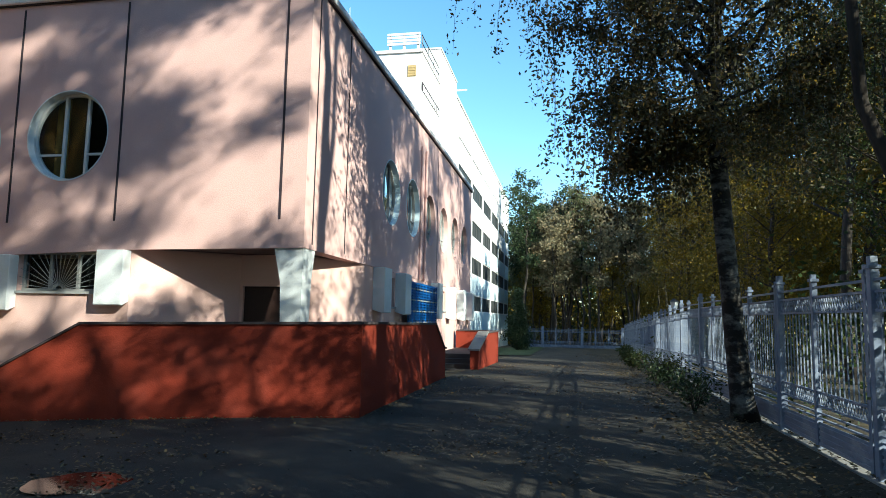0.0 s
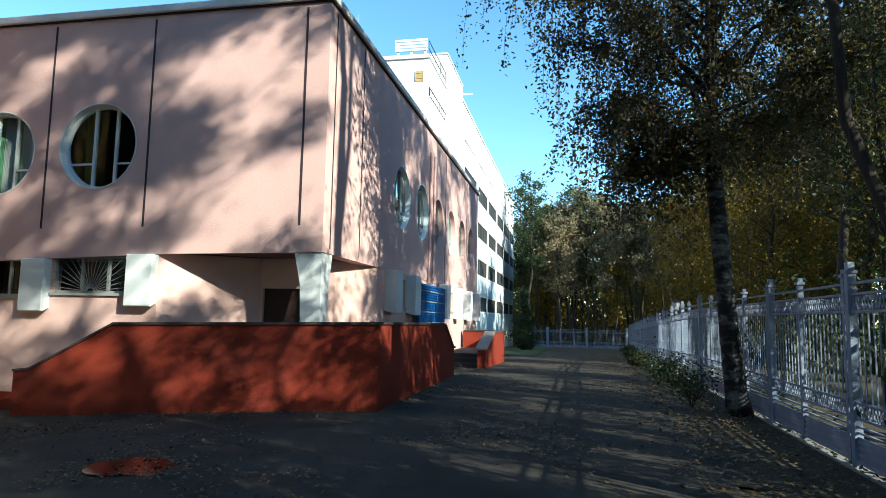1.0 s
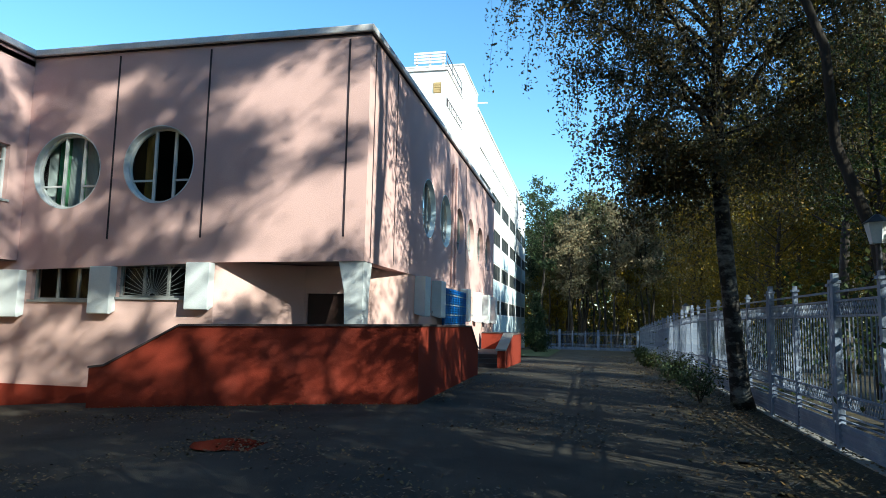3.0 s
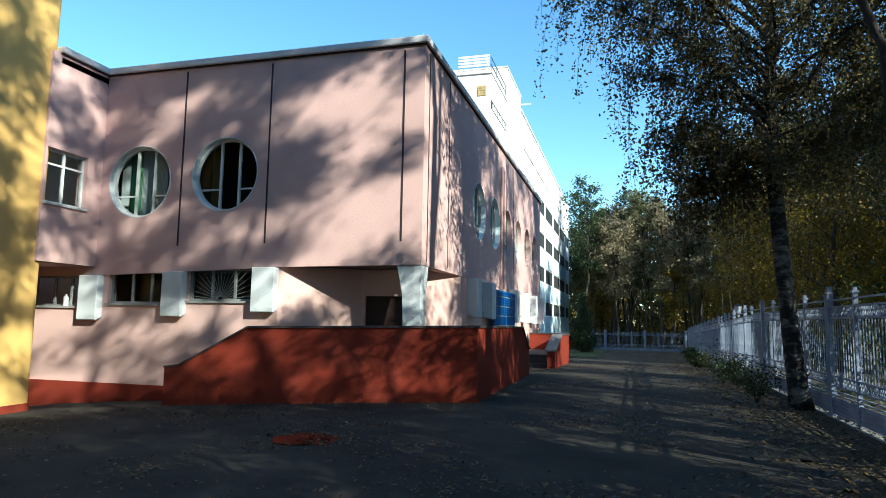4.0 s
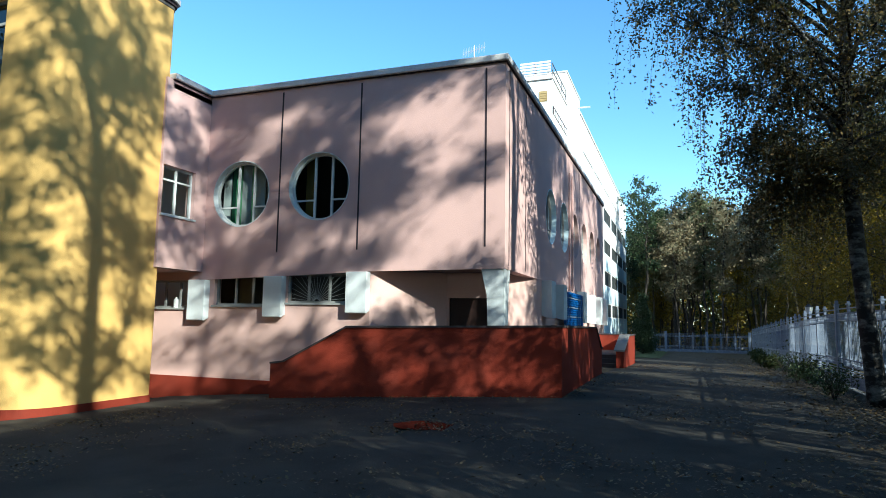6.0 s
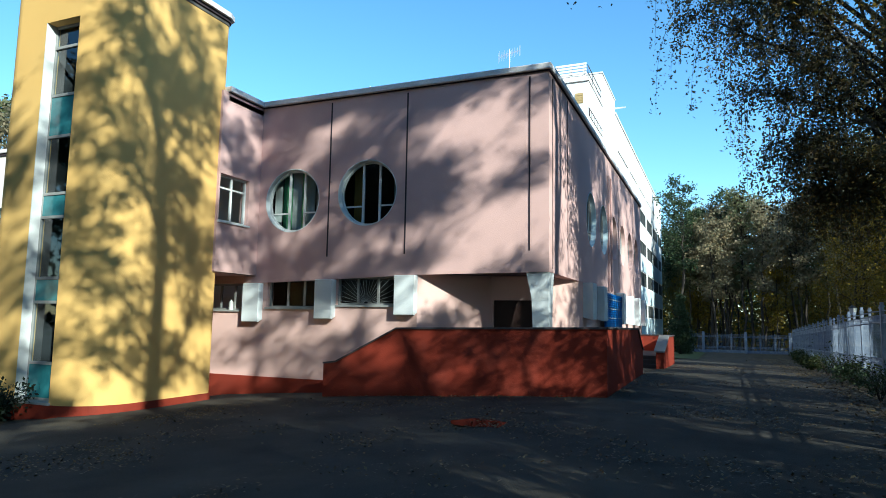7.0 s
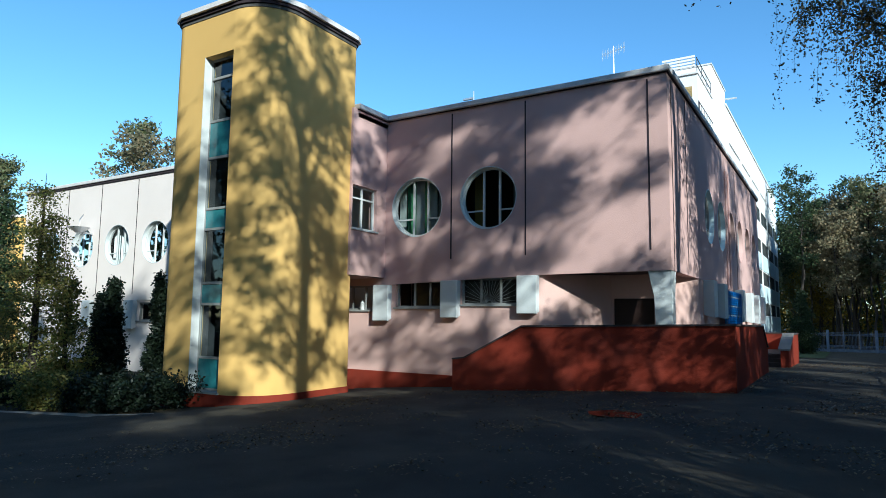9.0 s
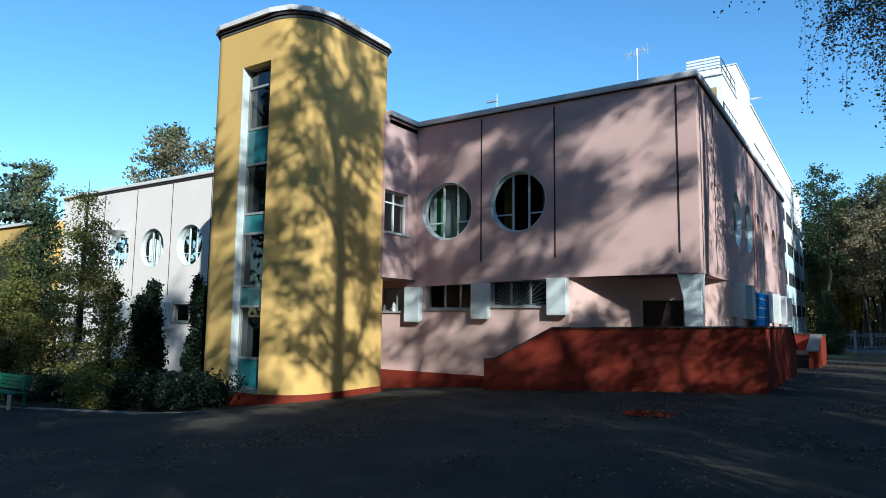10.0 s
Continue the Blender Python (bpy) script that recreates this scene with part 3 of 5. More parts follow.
deck = part("deck", prism([(-9.3, 10.12), (-4.0, 10.12), (-4.0, 17.4), (-5.36, 17.4), (-5.36, 15.1), (-6.0, 12.6), (-7.45, 12.6), (-9.1, 11.18)], -0.3, DECK), DECK_FLOOR, porch, "concrete deck darkened to cut bounced light")
for i in range(4):
    part("step", boxes((-9.3 - 0.42 * (i + 1), -9.3 - 0.42 * i, 10.13, 11.1, -0.9, DECK - 0.19 * (i + 1))), CONCRETE, porch)

porch2 = thing("side_porch", (-4.4, 25, -0.3), "dark red side porch with concrete steps and a sloping parapet", "porch")
part("parapet", slab([(22.0, -1.0), (22.0, 0.55), (24.6, 1.1), (28.6, 1.1), (28.6, -1.0)], facing_side(-3.42), 0.3), RED, porch2)
part("parapet", boxes((-5.3, -3.72, 28.3, 28.6, -1, 1.1)), RED, porch2)
part("coping", slab([(21.95, 0.55), (24.6, 1.12), (24.6, 1.18), (21.95, 0.61)], facing_side(-3.38), 0.42), CONCRETE, porch2, "grey sloping coping slab")
part("coping", boxes((-3.76, -3.38, 24.6, 28.64, 1.1, 1.15), (-5.27, -3.76, 28.26, 28.64, 1.1, 1.15)), CAP, porch2)
# these steps also have their shade put into the concrete's colour
for i in range(4):
    part("step", boxes((-5.26, -3.73, 22.1 + 0.34 * i, 28.3 - 0.01 * i, -0.9 + 0.01 * i, -0.12 + 0.16 * i)), DECK_FLOOR, porch2)

# ---- stair tower ----
tower = thing("stair_tower", (-16.6, 7.6, -0.7), "yellow plastered stair tower with rounded corners and a tall strip window", "building")
TX0, TX1, TY0, TY1, TTOP = -18.82, -14.82, 5.58, 9.6, 10.6


def arc(cx, cy, r, a0, a1, n=14):
    return [(cx + r * math.cos(radians(a0 + (a1 - a0) * i / n)), cy + r * math.sin(radians(a0 + (a1 - a0) * i / n))) for i in range(n + 1)]


RA, RB = 1.3, 0.45
outer = arc(TX1 - RA, TY0 + RA, RA, -90, 0) + arc(TX1 - 0.25, TY1 - 0.25, 0.25, 0, 90, 5) + [(TX0 + 0.1, TY1)] + arc(TX0 + RB, TY0 + RB, RB, 180, 270, 8)
bm = bmesh.new()
inner = [(x + (-17.0 - x) * 0.1, y + (7.6 - y) * 0.1) for x, y in outer]
for ring in (outer, inner):
    lo = [bm.verts.new((x, y, -1.2)) for x, y in ring]
    hi = [bm.verts.new((x, y, TTOP)) for x, y in ring]
    for i in range(len(ring) - 1):
        bm.faces.new((lo[i], lo[i + 1], hi[i + 1], hi[i]))
part("wall", bm, YELLOW, tower, smooth=True)
ST = (-17.36, -16.12, -0.45, 9.2)
part("wall", pierced(TX0 + RB, TX1 - RA, -1.2, TTOP, facing_front(TY0), 0.4, rects=[ST]), YELLOW, tower)


def grown(ring, d):
    cx, cy = (TX0 + TX1) / 2, (TY0 + TY1) / 2
    out = []
    n = len(ring)
    for i in range(n):
        a, b = Vector(ring[i - 1]), Vector(ring[(i + 1) % n])
        t = (b - a).normalized()
        out.append((ring[i][0] + d * t.y, ring[i][1] - d * t.x))
    return out


part("roof", prism(grown(outer, 0.02), TTOP - 0.2, TTOP), ROOF, tower)
rim = arc(TX1 - RA, TY0 + RA, RA, -90, 0, 3) + arc(TX1 - 0.25, TY1 - 0.25, 0.25, 0, 90, 2) + [(TX0 + 0.1, TY1)] + arc(TX0 + RB, TY0 + RB, RB, 180, 270, 2)
bm = prism(grown(rim, 0.16), TTOP, TTOP + 0.15)
part("coping", bm, COPING, tower, "grey coping round the flat roof")
part("drip_edge", prism(grown(outer, 0.07), TTOP - 0.1, TTOP), DARK, tower)
part("plinth", prism(grown(outer, 0.04), -1.3, -0.5), RED, tower, "red painted plinth")
strip = square_window(tower, facing_front(TY0), *ST, (), (), deep=0.26, frame=FRAME_GREY, sill=True, label="tall strip window of stacked panes", glass=STAIR_GLASS)
part("reveal", bar(facing_front(TY0), ST[0] + 0.002, ST[0] + 0.02, ST[2], ST[3], 0.0, 0.26), FRAME, strip, "white painted reveal")
for v in (0.45, 1.95, 2.55, 4.1, 4.7, 6.2, 6.3 + 1.0, 8.6):
    part("transom", bar(facing_front(TY0), ST[0] + 0.05, ST[1] - 0.02, v - 0.035, v + 0.035, 0.25, 0.34), FRAME_GREY, strip)
for v0, v1 in ((-0.4, 0.42), (1.98, 2.5), (4.13, 4.66), (6.23, 7.26)):
    part("spandrel", bar(facing_front(TY0), ST[0] + 0.06, ST[1] - 0.06, v0, v1, 0.275, 0.285), TEAL_GLASS, strip, "teal coloured glass pane")
# close box behind the stair window, its darkness put into the colour
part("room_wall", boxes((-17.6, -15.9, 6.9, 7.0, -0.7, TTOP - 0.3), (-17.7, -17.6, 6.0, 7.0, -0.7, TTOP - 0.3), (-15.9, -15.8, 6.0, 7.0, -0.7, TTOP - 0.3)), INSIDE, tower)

# ---- left wing ----
wing = thing("left_wing", (-30, 15, -0.8), "pale pink plastered wing with round windows beyond the stair tower", "building")
WING = facing_front(11.9)
part("wall", pierced(-40.3, -15.6, 2.3, 8.25, WING, 0.32, rounds=[(-28.5, 4.98, 1.0), (-31.5, 4.98, 1.0), (-34.5, 4.98, 1.0), (-37.5, 4.98, 1.0)]), PINK_PALE, wing)
part("wall", pierced(-40.3, -15.6, -1.2, 2.3, facing_front(11.96), 0.3, rects=[(-29.6, -27.4, 1.35, 2.2), (-33.5, -31.0, 1.35, 2.2)]), PINK_PALE, wing)
part("wall", boxes((-40.3, -40.0, 12.26, 32, -1.2, 8.25)), PINK_PALE, wing)
part("roof", boxes((-40.3, -22, 12.0, 32, 8.1, 8.2)), ROOF, wing)
part("coping", boxes((-40.4, -15.6, 11.78, 12.3, 8.25, 8.42), bevel=0.03), COPING, wing)
part("drip_edge", boxes((-40.35, -15.6, 11.84, 11.9, 8.15, 8.25)), DARK, wing)
for u in (-30.0, -33.0, -36.0, -27.0):
    part("joint", bar(WING, u - 0.02, u + 0.02, 2.6, 8.1, -0.012, 0.01), DARK, wing)
for u in (-28.5, -31.5, -34.5, -37.5):
    round_window(wing, WING, u, 4.98, 1.0, [(-0.98, -0.45, CURTAIN_WHITE), (-0.38, 0.3, CURTAIN_WHITE), (0.38, 0.98, CURTAIN_WHITE)])
for a, b in ((-29.6, -27.4), (-33.5, -31.0)):
    square_window(wing, facing_front(11.96), a, b, 1.35, 2.2, (0.5,), (), frame=FRAME_GREY)
for u in (-30.4, -33.9, -26.6):
    fin(wing, facing_front(11.96), u, u + 0.75, 0.98, 2.3)
part("room_wall", boxes((-40, -16, 14.5, 14.6, -0.8, 8.1)), INSIDE, wing)
dish = thing("wall_lamp", (-34.2, 11.5, 5.9), "grey floodlight bowl on a wall bracket", "lamp")
bm = bmesh.new()
bmesh.ops.create_cone(bm, cap_ends=True, segments=20, radius1=0.15, radius2=0.5, depth=0.28, matrix=Matrix.Translation((-33.6, 11.2, 5.75)))
part("bowl", bm, GALV, dish)
part("bracket", boxes((-33.64, -33.56, 11.2, 11.92, 5.6, 5.68)), GALV, dish)
bm = bmesh.new()
tube(bm, [Vector((-33.6, 11.2, 5.9)), Vector((-33.6, 11.2, 6.3)), Vector((-33.3, 11.2, 6.5))], [0.03, 0.03, 0.02], 8)
part("arm", bm, GALV, dish)

annex = thing("yellow_annex", (-48, 14, -0.8), "low yellow plastered annex behind the garden trees", "building")
part("wall", boxes((-62, -40.5, 11.6, 18, -1.2, 6.95)), YELLOW, annex)
part("coping", boxes((-62.1, -40.45, 11.45, 18.1, 6.95, 7.12)), COPING, annex)

# ---- high-rise ----
high = thing("main_block", (-15, 60, -2), "tall white residential block with bands of dark windows", "building")
HX, HY0, HY1, HZ = -8.3, 44.45, 88.2, 17.7
HIGH = facing_side(HX)
rows_z = [(2.3, 3.6), (5.45, 6.85), (8.66, 10.02), (11.85, 13.2)]
cols_y = [(46.0 + 7.3 * k, 46.0 + 7.3 * k + 6.5) for k in range(6)]
rects = [(a, min(b, HY1 - 0.4), c, d) for a, b in cols_y for c, d in rows_z]
slits = [(a, min(b, HY1 - 0.4), 14.75, 15.25) for a, b in cols_y]
part("wall", pierced(HY0, HY1, -4, HZ, HIGH, 0.35, rects=rects + slits), WHITE_WALL, high)
part("wall", boxes((-30, HX - 0.36, HY1 - 0.3, HY1, -4, HZ), (-30, -29.7, 46, HY1 - 0.3, -4, HZ)), WHITE_WALL, high)
part("roof", boxes((-30, HX - 0.05, HY0, HY1, HZ - 0.2, HZ - 0.02)), ROOF, high)
part("coping", boxes((HX - 0.3, HX + 0.08, HY0, HY1 + 0.08, HZ, HZ + 0.16)), COPING, high, "yellowish roof edge")
for a, b, c, d in rects:
    square_window(high, HIGH, a, b, c, d, (0.25, 0.5, 0.75), (), deep=0.03, sill=False, frame=FRAME_DARK, label="dark band window of four panes", glass=FAR_GLASS)
for a, b, c, d in slits:
    part("vent", bar(HIGH, a, b, c, d, 0.15, 0.18), DARK, high, "dark slatted attic vent")
    for i in range(12):
        u = a + (b - a) * (i + 0.5) / 12
        bm = bar(HIGH, u - 0.06, u + 0.06, c, d, 0.05, 0.12)
        part("vent_slat", bm, WHITE_WALL, high)
for a, b in cols_y:
    for c, d in ((0.4, 2.2), (3.7, 5.35), (6.95, 8.56)):
        part("apron_panel", bar(HIGH, a, min(b, HY1 - 0.4), c, d, -0.05, 0.0), BLUE_PANEL, high, "pale blue panel under the windows")
for k in range(7):
    u = 45.6 + 7.3 * k
    if u < HY1 - 1:
        part("pier", bar(HIGH, u - 0.3, u + 0.3, -4, 14.2, -0.03, 0.0), WHITE_WALL, high)
part("room_wall", boxes((-12.2, -12.0, HY0 + 0.5, HY1 - 0.5, -3, HZ - 0.3)), INSIDE, high)
part("floor_slab", boxes(*[(-12, HX - 0.4, HY0 + 0.4, HY1 - 0.4, z, z + 0.2) for z in (1.3, 4.5, 7.7, 10.9, 14.1)]), INSIDE, high)
lift = thing("roof_block", (-15, 38, 8), "white stair and lift block rising above the roofs", "building")
part("wall", boxes((-24, HX, 33.2, 38.4, -2, 16.35)), WHITE_WALL, lift)
part("wall", boxes((-24, HX, 38.4, 44.44, -2, 18.75)), WHITE_WALL, lift)
part("coping", boxes((-24, HX + 0.06, 33.1, 38.35, 16.35, 16.45)), COPING, lift)
part("coping", boxes((-24, HX + 0.06, 38.35, 44.46, 18.75, 18.85)), COPING, lift)
for i in range(4):
    part("louvre", boxes((-10.3, -8.4, 33.1, 33.16, 16.8 + 0.19 * i, 16.92 + 0.19 * i)), WHITE_WALL, lift, "white horizontal louvre board")
for x in (-10.2, -9.4, -8.6):
    part("louvre_post", boxes((x, x + 0.12, 33.17, 33.27, 16.45, 17.5)), WHITE_WALL, lift)
bm = bmesh.new()
for z in (17.4, 16.95):
    tube(bm, [Vector((-8.35, 33.3, z)), Vector((-8.35, 38.3, z))], [0.03, 0.03], 6)
for y in (33.4, 35.0, 36.6, 38.2):
    tube(bm, [Vector((-8.35, y, 16.45)), Vector((-8.35, y, 17.4))], [0.025, 0.025], 6)
grate = part("vent_grille", boxes((-9.1, -8.62, 33.185, 33.2, 14.97, 15.63)), OCHRE, lift, "rust-stained ochre wall grille")
for x in (-9.1, -8.66):
    part("grille_post", boxes((x, x + 0.04, 33.16, 33.184, 15.0, 15.6)), OCHRE, grate)
for i in range(4):
    part("grille_slat", boxes((-9.06, -8.66, 33.165, 33.184, 15.02 + 0.15 * i, 15.09 + 0.15 * i)), OCHRE, grate)
part("railing", bm, IRON, lift, "dark iron roof railing")
part("vent", bar(facing_side(HX), 33.2, 38.3, 14.2, 14.7, -0.03, 0.0), DARK, lift)
for i in range(9):
    u = 33.5 + i * 0.55
    part("vent_slat", bar(facing_side(HX), u, u + 0.3, 14.2, 14.55, -0.05, -0.031), WHITE_WALL, lift)
part("spout", boxes((HX, HX + 0.9, 43.7, 43.85, 17.9, 17.98)), GALV, lift, "projecting metal bracket")


# ---- roof aerials ----
def aerial(at, h):
    """A comb aerial: a mast, a tilted boom and upright elements, some long, some short."""
    a = thing("roof_aerial", at, "thin metal comb aerial on a mast on the roof", "aerial", "roof aerials")
    x, y, z = at
    bm = bmesh.new()
    tube(bm, [Vector((x, y, z)), Vector((x, y, z + h))], [0.03, 0.022], 6)
    part("mast", bm, GALV, a)
    for dz, tilt in ((0.0, 0.12), (-0.16, 0.16)):
        bm = bmesh.new()
        tube(bm, [Vector((x - 0.74, y + dz, z + h - 0.25 + dz - tilt)), Vector((x + 0.74, y + dz, z + h - 0.25 + dz + tilt))], [0.014, 0.014], 6)
        part("boom", bm, GALV, a)
        for i in range(9):
            u = -0.7 + 1.4 * i / 8
            c = z + h - 0.25 + dz + tilt * u / 0.74
            half = (0.34, 0.24, 0.3, 0.2)[i % 4]
            bm = bmesh.new()
            tube(bm, [Vector((x + u, y + dz, c - half)), Vector((x + u, y + dz, c + half))], [0.012, 0.012], 5)
            part("element", bm, GALV, a)
    return a


aerial((-13.43, 33.6, 16.3), 2.98)
mast = thing("roof_mast", (-23.7, 33.5, 16.3), "short roof mast with a projecting white arm", "mast")
bm = bmesh.new()
tube(bm, [Vector((-23.7, 33.5, 16.3)), Vector((-23.7, 33.5, 18.1))], [0.05, 0.045], 8)
part("pole", bm, GALV, mast)
part("arm", boxes((-24.55, -23.66, 33.42, 33.58, 17.5, 17.66), bevel=0.03), GALV, mast)


# ---- fence ----
def fence_bay(length):
    """One bay: a post, rails, two ornament bands, pickets and a kick panel."""
    bay = new("fence_bay")
    bay.matrix_basis = Matrix()
    part("post", boxes((-0.035, 0.035, -0.04, 0.04, 0.0, 2.26), (-0.055, 0.055, -0.06, 0.06, 2.26, 2.3), (-0.03, 0.03, -0.035, 0.035, 2.3, 2.36), bevel=0.0), FENCE, bay)
    for z0, z1 in ((2.16, 2.19), (2.03, 2.06), (1.82, 1.85), (0.74, 0.77), (0.56, 0.59), (0.47, 0.49), (0.4, 0.42)):
        part("rail", boxes((-0.018, 0.018, 0.04, length - 0.04, z0, z1)), FENCE, bay)
    kick = part("kick_panel", boxes((-0.004, 0.004, 0.04, length - 0.04, 0.04, 0.36)), FENCE, bay)
    for i in range(4):
        part("rib", boxes((-0.018, 0.018, 0.04, length - 0.04, 0.06 + 0.075 * i, 0.095 + 0.075 * i)), FENCE, kick)
    part("base_beam", boxes((-0.1, 0.1, 0, length, -0.25, 0.0)), CONCRETE, bay, "grey concrete footing")
    n = max(4, round((length - 0.3) / 0.145))
    me = mesh_of("picket", boxes((-0.008, 0.008, -0.008, 0.008, 0.77, 1.82)))
    me.materials.append(FENCE)
    for i in range(n):
        p = new("picket", me)
        p.parent = bay
        p.location = (0, 0.2 + (length - 0.4) * i / (n - 1), 0)
    for z0, z1 in ((1.85, 2.03), (0.59, 0.74)):
        bm = bmesh.new()
        k = round(length / 0.16)
        d = (length - 0.08) / k
        for up in (0, 1):
            prev = None
            for i in range(2 * k + 1):
                y, z = 0.04 + d * i / 2, (z1, z0)[(i + up) % 2]
                cur = [bm.verts.new((w, min(max(y + e, 0.04), length - 0.04), z)) for w, e in ((-0.006, -0.009), (-0.006, 0.009), (0.006, 0.009), (0.006, -0.009))]
                if prev:
                    for q in range(4):
                        bm.faces.new((prev[q], prev[(q + 1) % 4], cur[(q + 1) % 4], cur[q]))
                prev = cur
        part("ornament_band", bm, FENCE, bay, "zigzag lattice band")
    tri = mesh_of("ornament_triangle", slab([(0, 0), (0.08, 0), (0.045, 0.113), (0.035, 0.113)], lambda u, v, w: (w - 0.006, u, v), 0.012, bmesh.new()))
    tri.materials.append(FENCE)
    for y0 in (0.06, length - 0.14):
        for i in range(9):
            p = new("ornament_triangle", tri)
            p.parent = bay
            p.location = (0, y0, 0.8 + i * 0.113)
    return tagged(bay, "pale blue painted steel fence bay with zigzag bands", "fence", "fence along the drive")


BAY = 1.68
near_bay = fence_bay(BAY)
FENCE_X = 2.95


def fence_x(y):
    return FENCE_X + 0.012 * (y - 9) + 0.034 * max(0.0, y - 20)


y = 7.6 - 8 * BAY
first = {}
while y < 66:
    src = near_bay
    m = Matrix.Translation((fence_x(y), y, ground_height(3, y))) @ Matrix.Rotation(math.atan2(fence_x(y) - fence_x(y + BAY), BAY), 4, "Z")
    if src.name in first:
        copy_thing(src, m)
    else:
        first[src.name] = True
        src.matrix_basis = m
    y += BAY


def wide_post(y):
    z = ground_height(3, y)
    x = fence_x(y)
    p = thing("fence_post", (x, y, z), "thick pale blue fence post with a capped head", "post", "thick fence posts")
    part("shaft", boxes((x - 0.05, x + 0.05, y - 0.055, y + 0.055, z, z + 2.3), bevel=0.008), FENCE, p)
    part("cap", boxes((x - 0.065, x + 0.065, y - 0.07, y + 0.07, z + 2.3, z + 2.34), (x - 0.04, x + 0.04, y - 0.05, y + 0.05, z + 2.34, z + 2.44), bevel=0.006), FENCE, p)


for k in range(-3, 18):
    wide_post(7.6 + 2 * BAY * k - 0.16)

# cross fence and gate at the far end of the drive
for i in range(7):
    x = 5.0 - i * 1.3
    gate = copy_thing(near_bay, Matrix.Translation((x, 66.2, ground_height(3, 66))) @ Matrix.Rotation(radians(90), 4, "Z"))
    gate.scale = (1, 0.77, 0.85)
    gate["group"] = "gate bays"
    gate["label"] = "pale painted steel gate bay closing the drive"
for x in (5.0, 1.1, -2.8, -4.1):
    z = ground_height(3, 66)
    p = thing("gate_post", (x, 66.1, z), "thick pale gate post", "post", "gate posts")
    part("shaft", boxes((x - 0.12, x + 0.12, 65.9, 66.1, z, z + 2.1), bevel=0.01), FENCE, p)


def lantern(x, y, top):
    z = ground_height(x, y)
    ln = thing("lantern_post", (x, y, z), "garden lantern with a glass head on a dark pole", "lamp", "lanterns by the fence")
    bm = bmesh.new()
    tube(bm, [Vector((x, y, z)), Vector((x, y, top - 0.3))], [0.05, 0.04], 8)
    part("pole", bm, IRON, ln)
    bm = bmesh.new()
    bmesh.ops.create_cone(bm, cap_ends=True, segments=6, radius1=0.1, radius2=0.16, depth=0.28, matrix=Matrix.Translation((x, y, top - 0.16)))
    part("glass", bm, FRAME, ln, "frosted white lamp glass")
    bm = bmesh.new()
    bmesh.ops.create_cone(bm, cap_ends=True, segments=6, radius1=0.19, radius2=0.03, depth=0.12, matrix=Matrix.Translation((x, y, top + 0.04)))
    part("cap", bm, IRON, ln)


lantern(3.55, 25.0, 2.45)
lantern(3.3, 6.9, 3.1)


# ---- trees ----
def leaf_cloud(name, centers, spread, count, size, rng, mat, hang=0.0, parent=None, label=""):
    """Many small leaves scattered round points, as one mesh."""
    c = np.array(centers)
    pick = rng.integers(0, len(c), count)
    pos = c[pick] + rng.normal(0, 1, (count, 3)) * np.array(spread)
    pos[:, 2] -= np.abs(rng.normal(0, 1, count)) * hang
    a = rng.normal(0, 1, (count, 3))
    a /= np.linalg.norm(a, axis=1)[:, None]
    b = np.cross(a, rng.normal(0, 1, (count, 3)))
    b /= np.linalg.norm(b, axis=1)[:, None]
    s = size * rng.uniform(0.6, 1.35, (count, 1))
    quad = np.stack([pos - a * s, pos + b * s * 0.55, pos + a * s, pos - b * s * 0.55], axis=1).reshape(-1, 3)
    me = bpy.data.meshes.new(name)
    me.vertices.add(count * 4)
    me.vertices.foreach_set("co", quad.ravel())
    me.loops.add(count * 4)
    me.loops.foreach_set("vertex_index", np.arange(count * 4))
    me.polygons.add(count)
    me.polygons.foreach_set("loop_start", np.arange(0, count * 4, 4))
    me.update()
    me.validate()
    me.materials.append(mat)
    ob = new(name, me)
    if parent:
        ob.parent = parent
    tagged(ob, label, kind="stuff")
    return ob


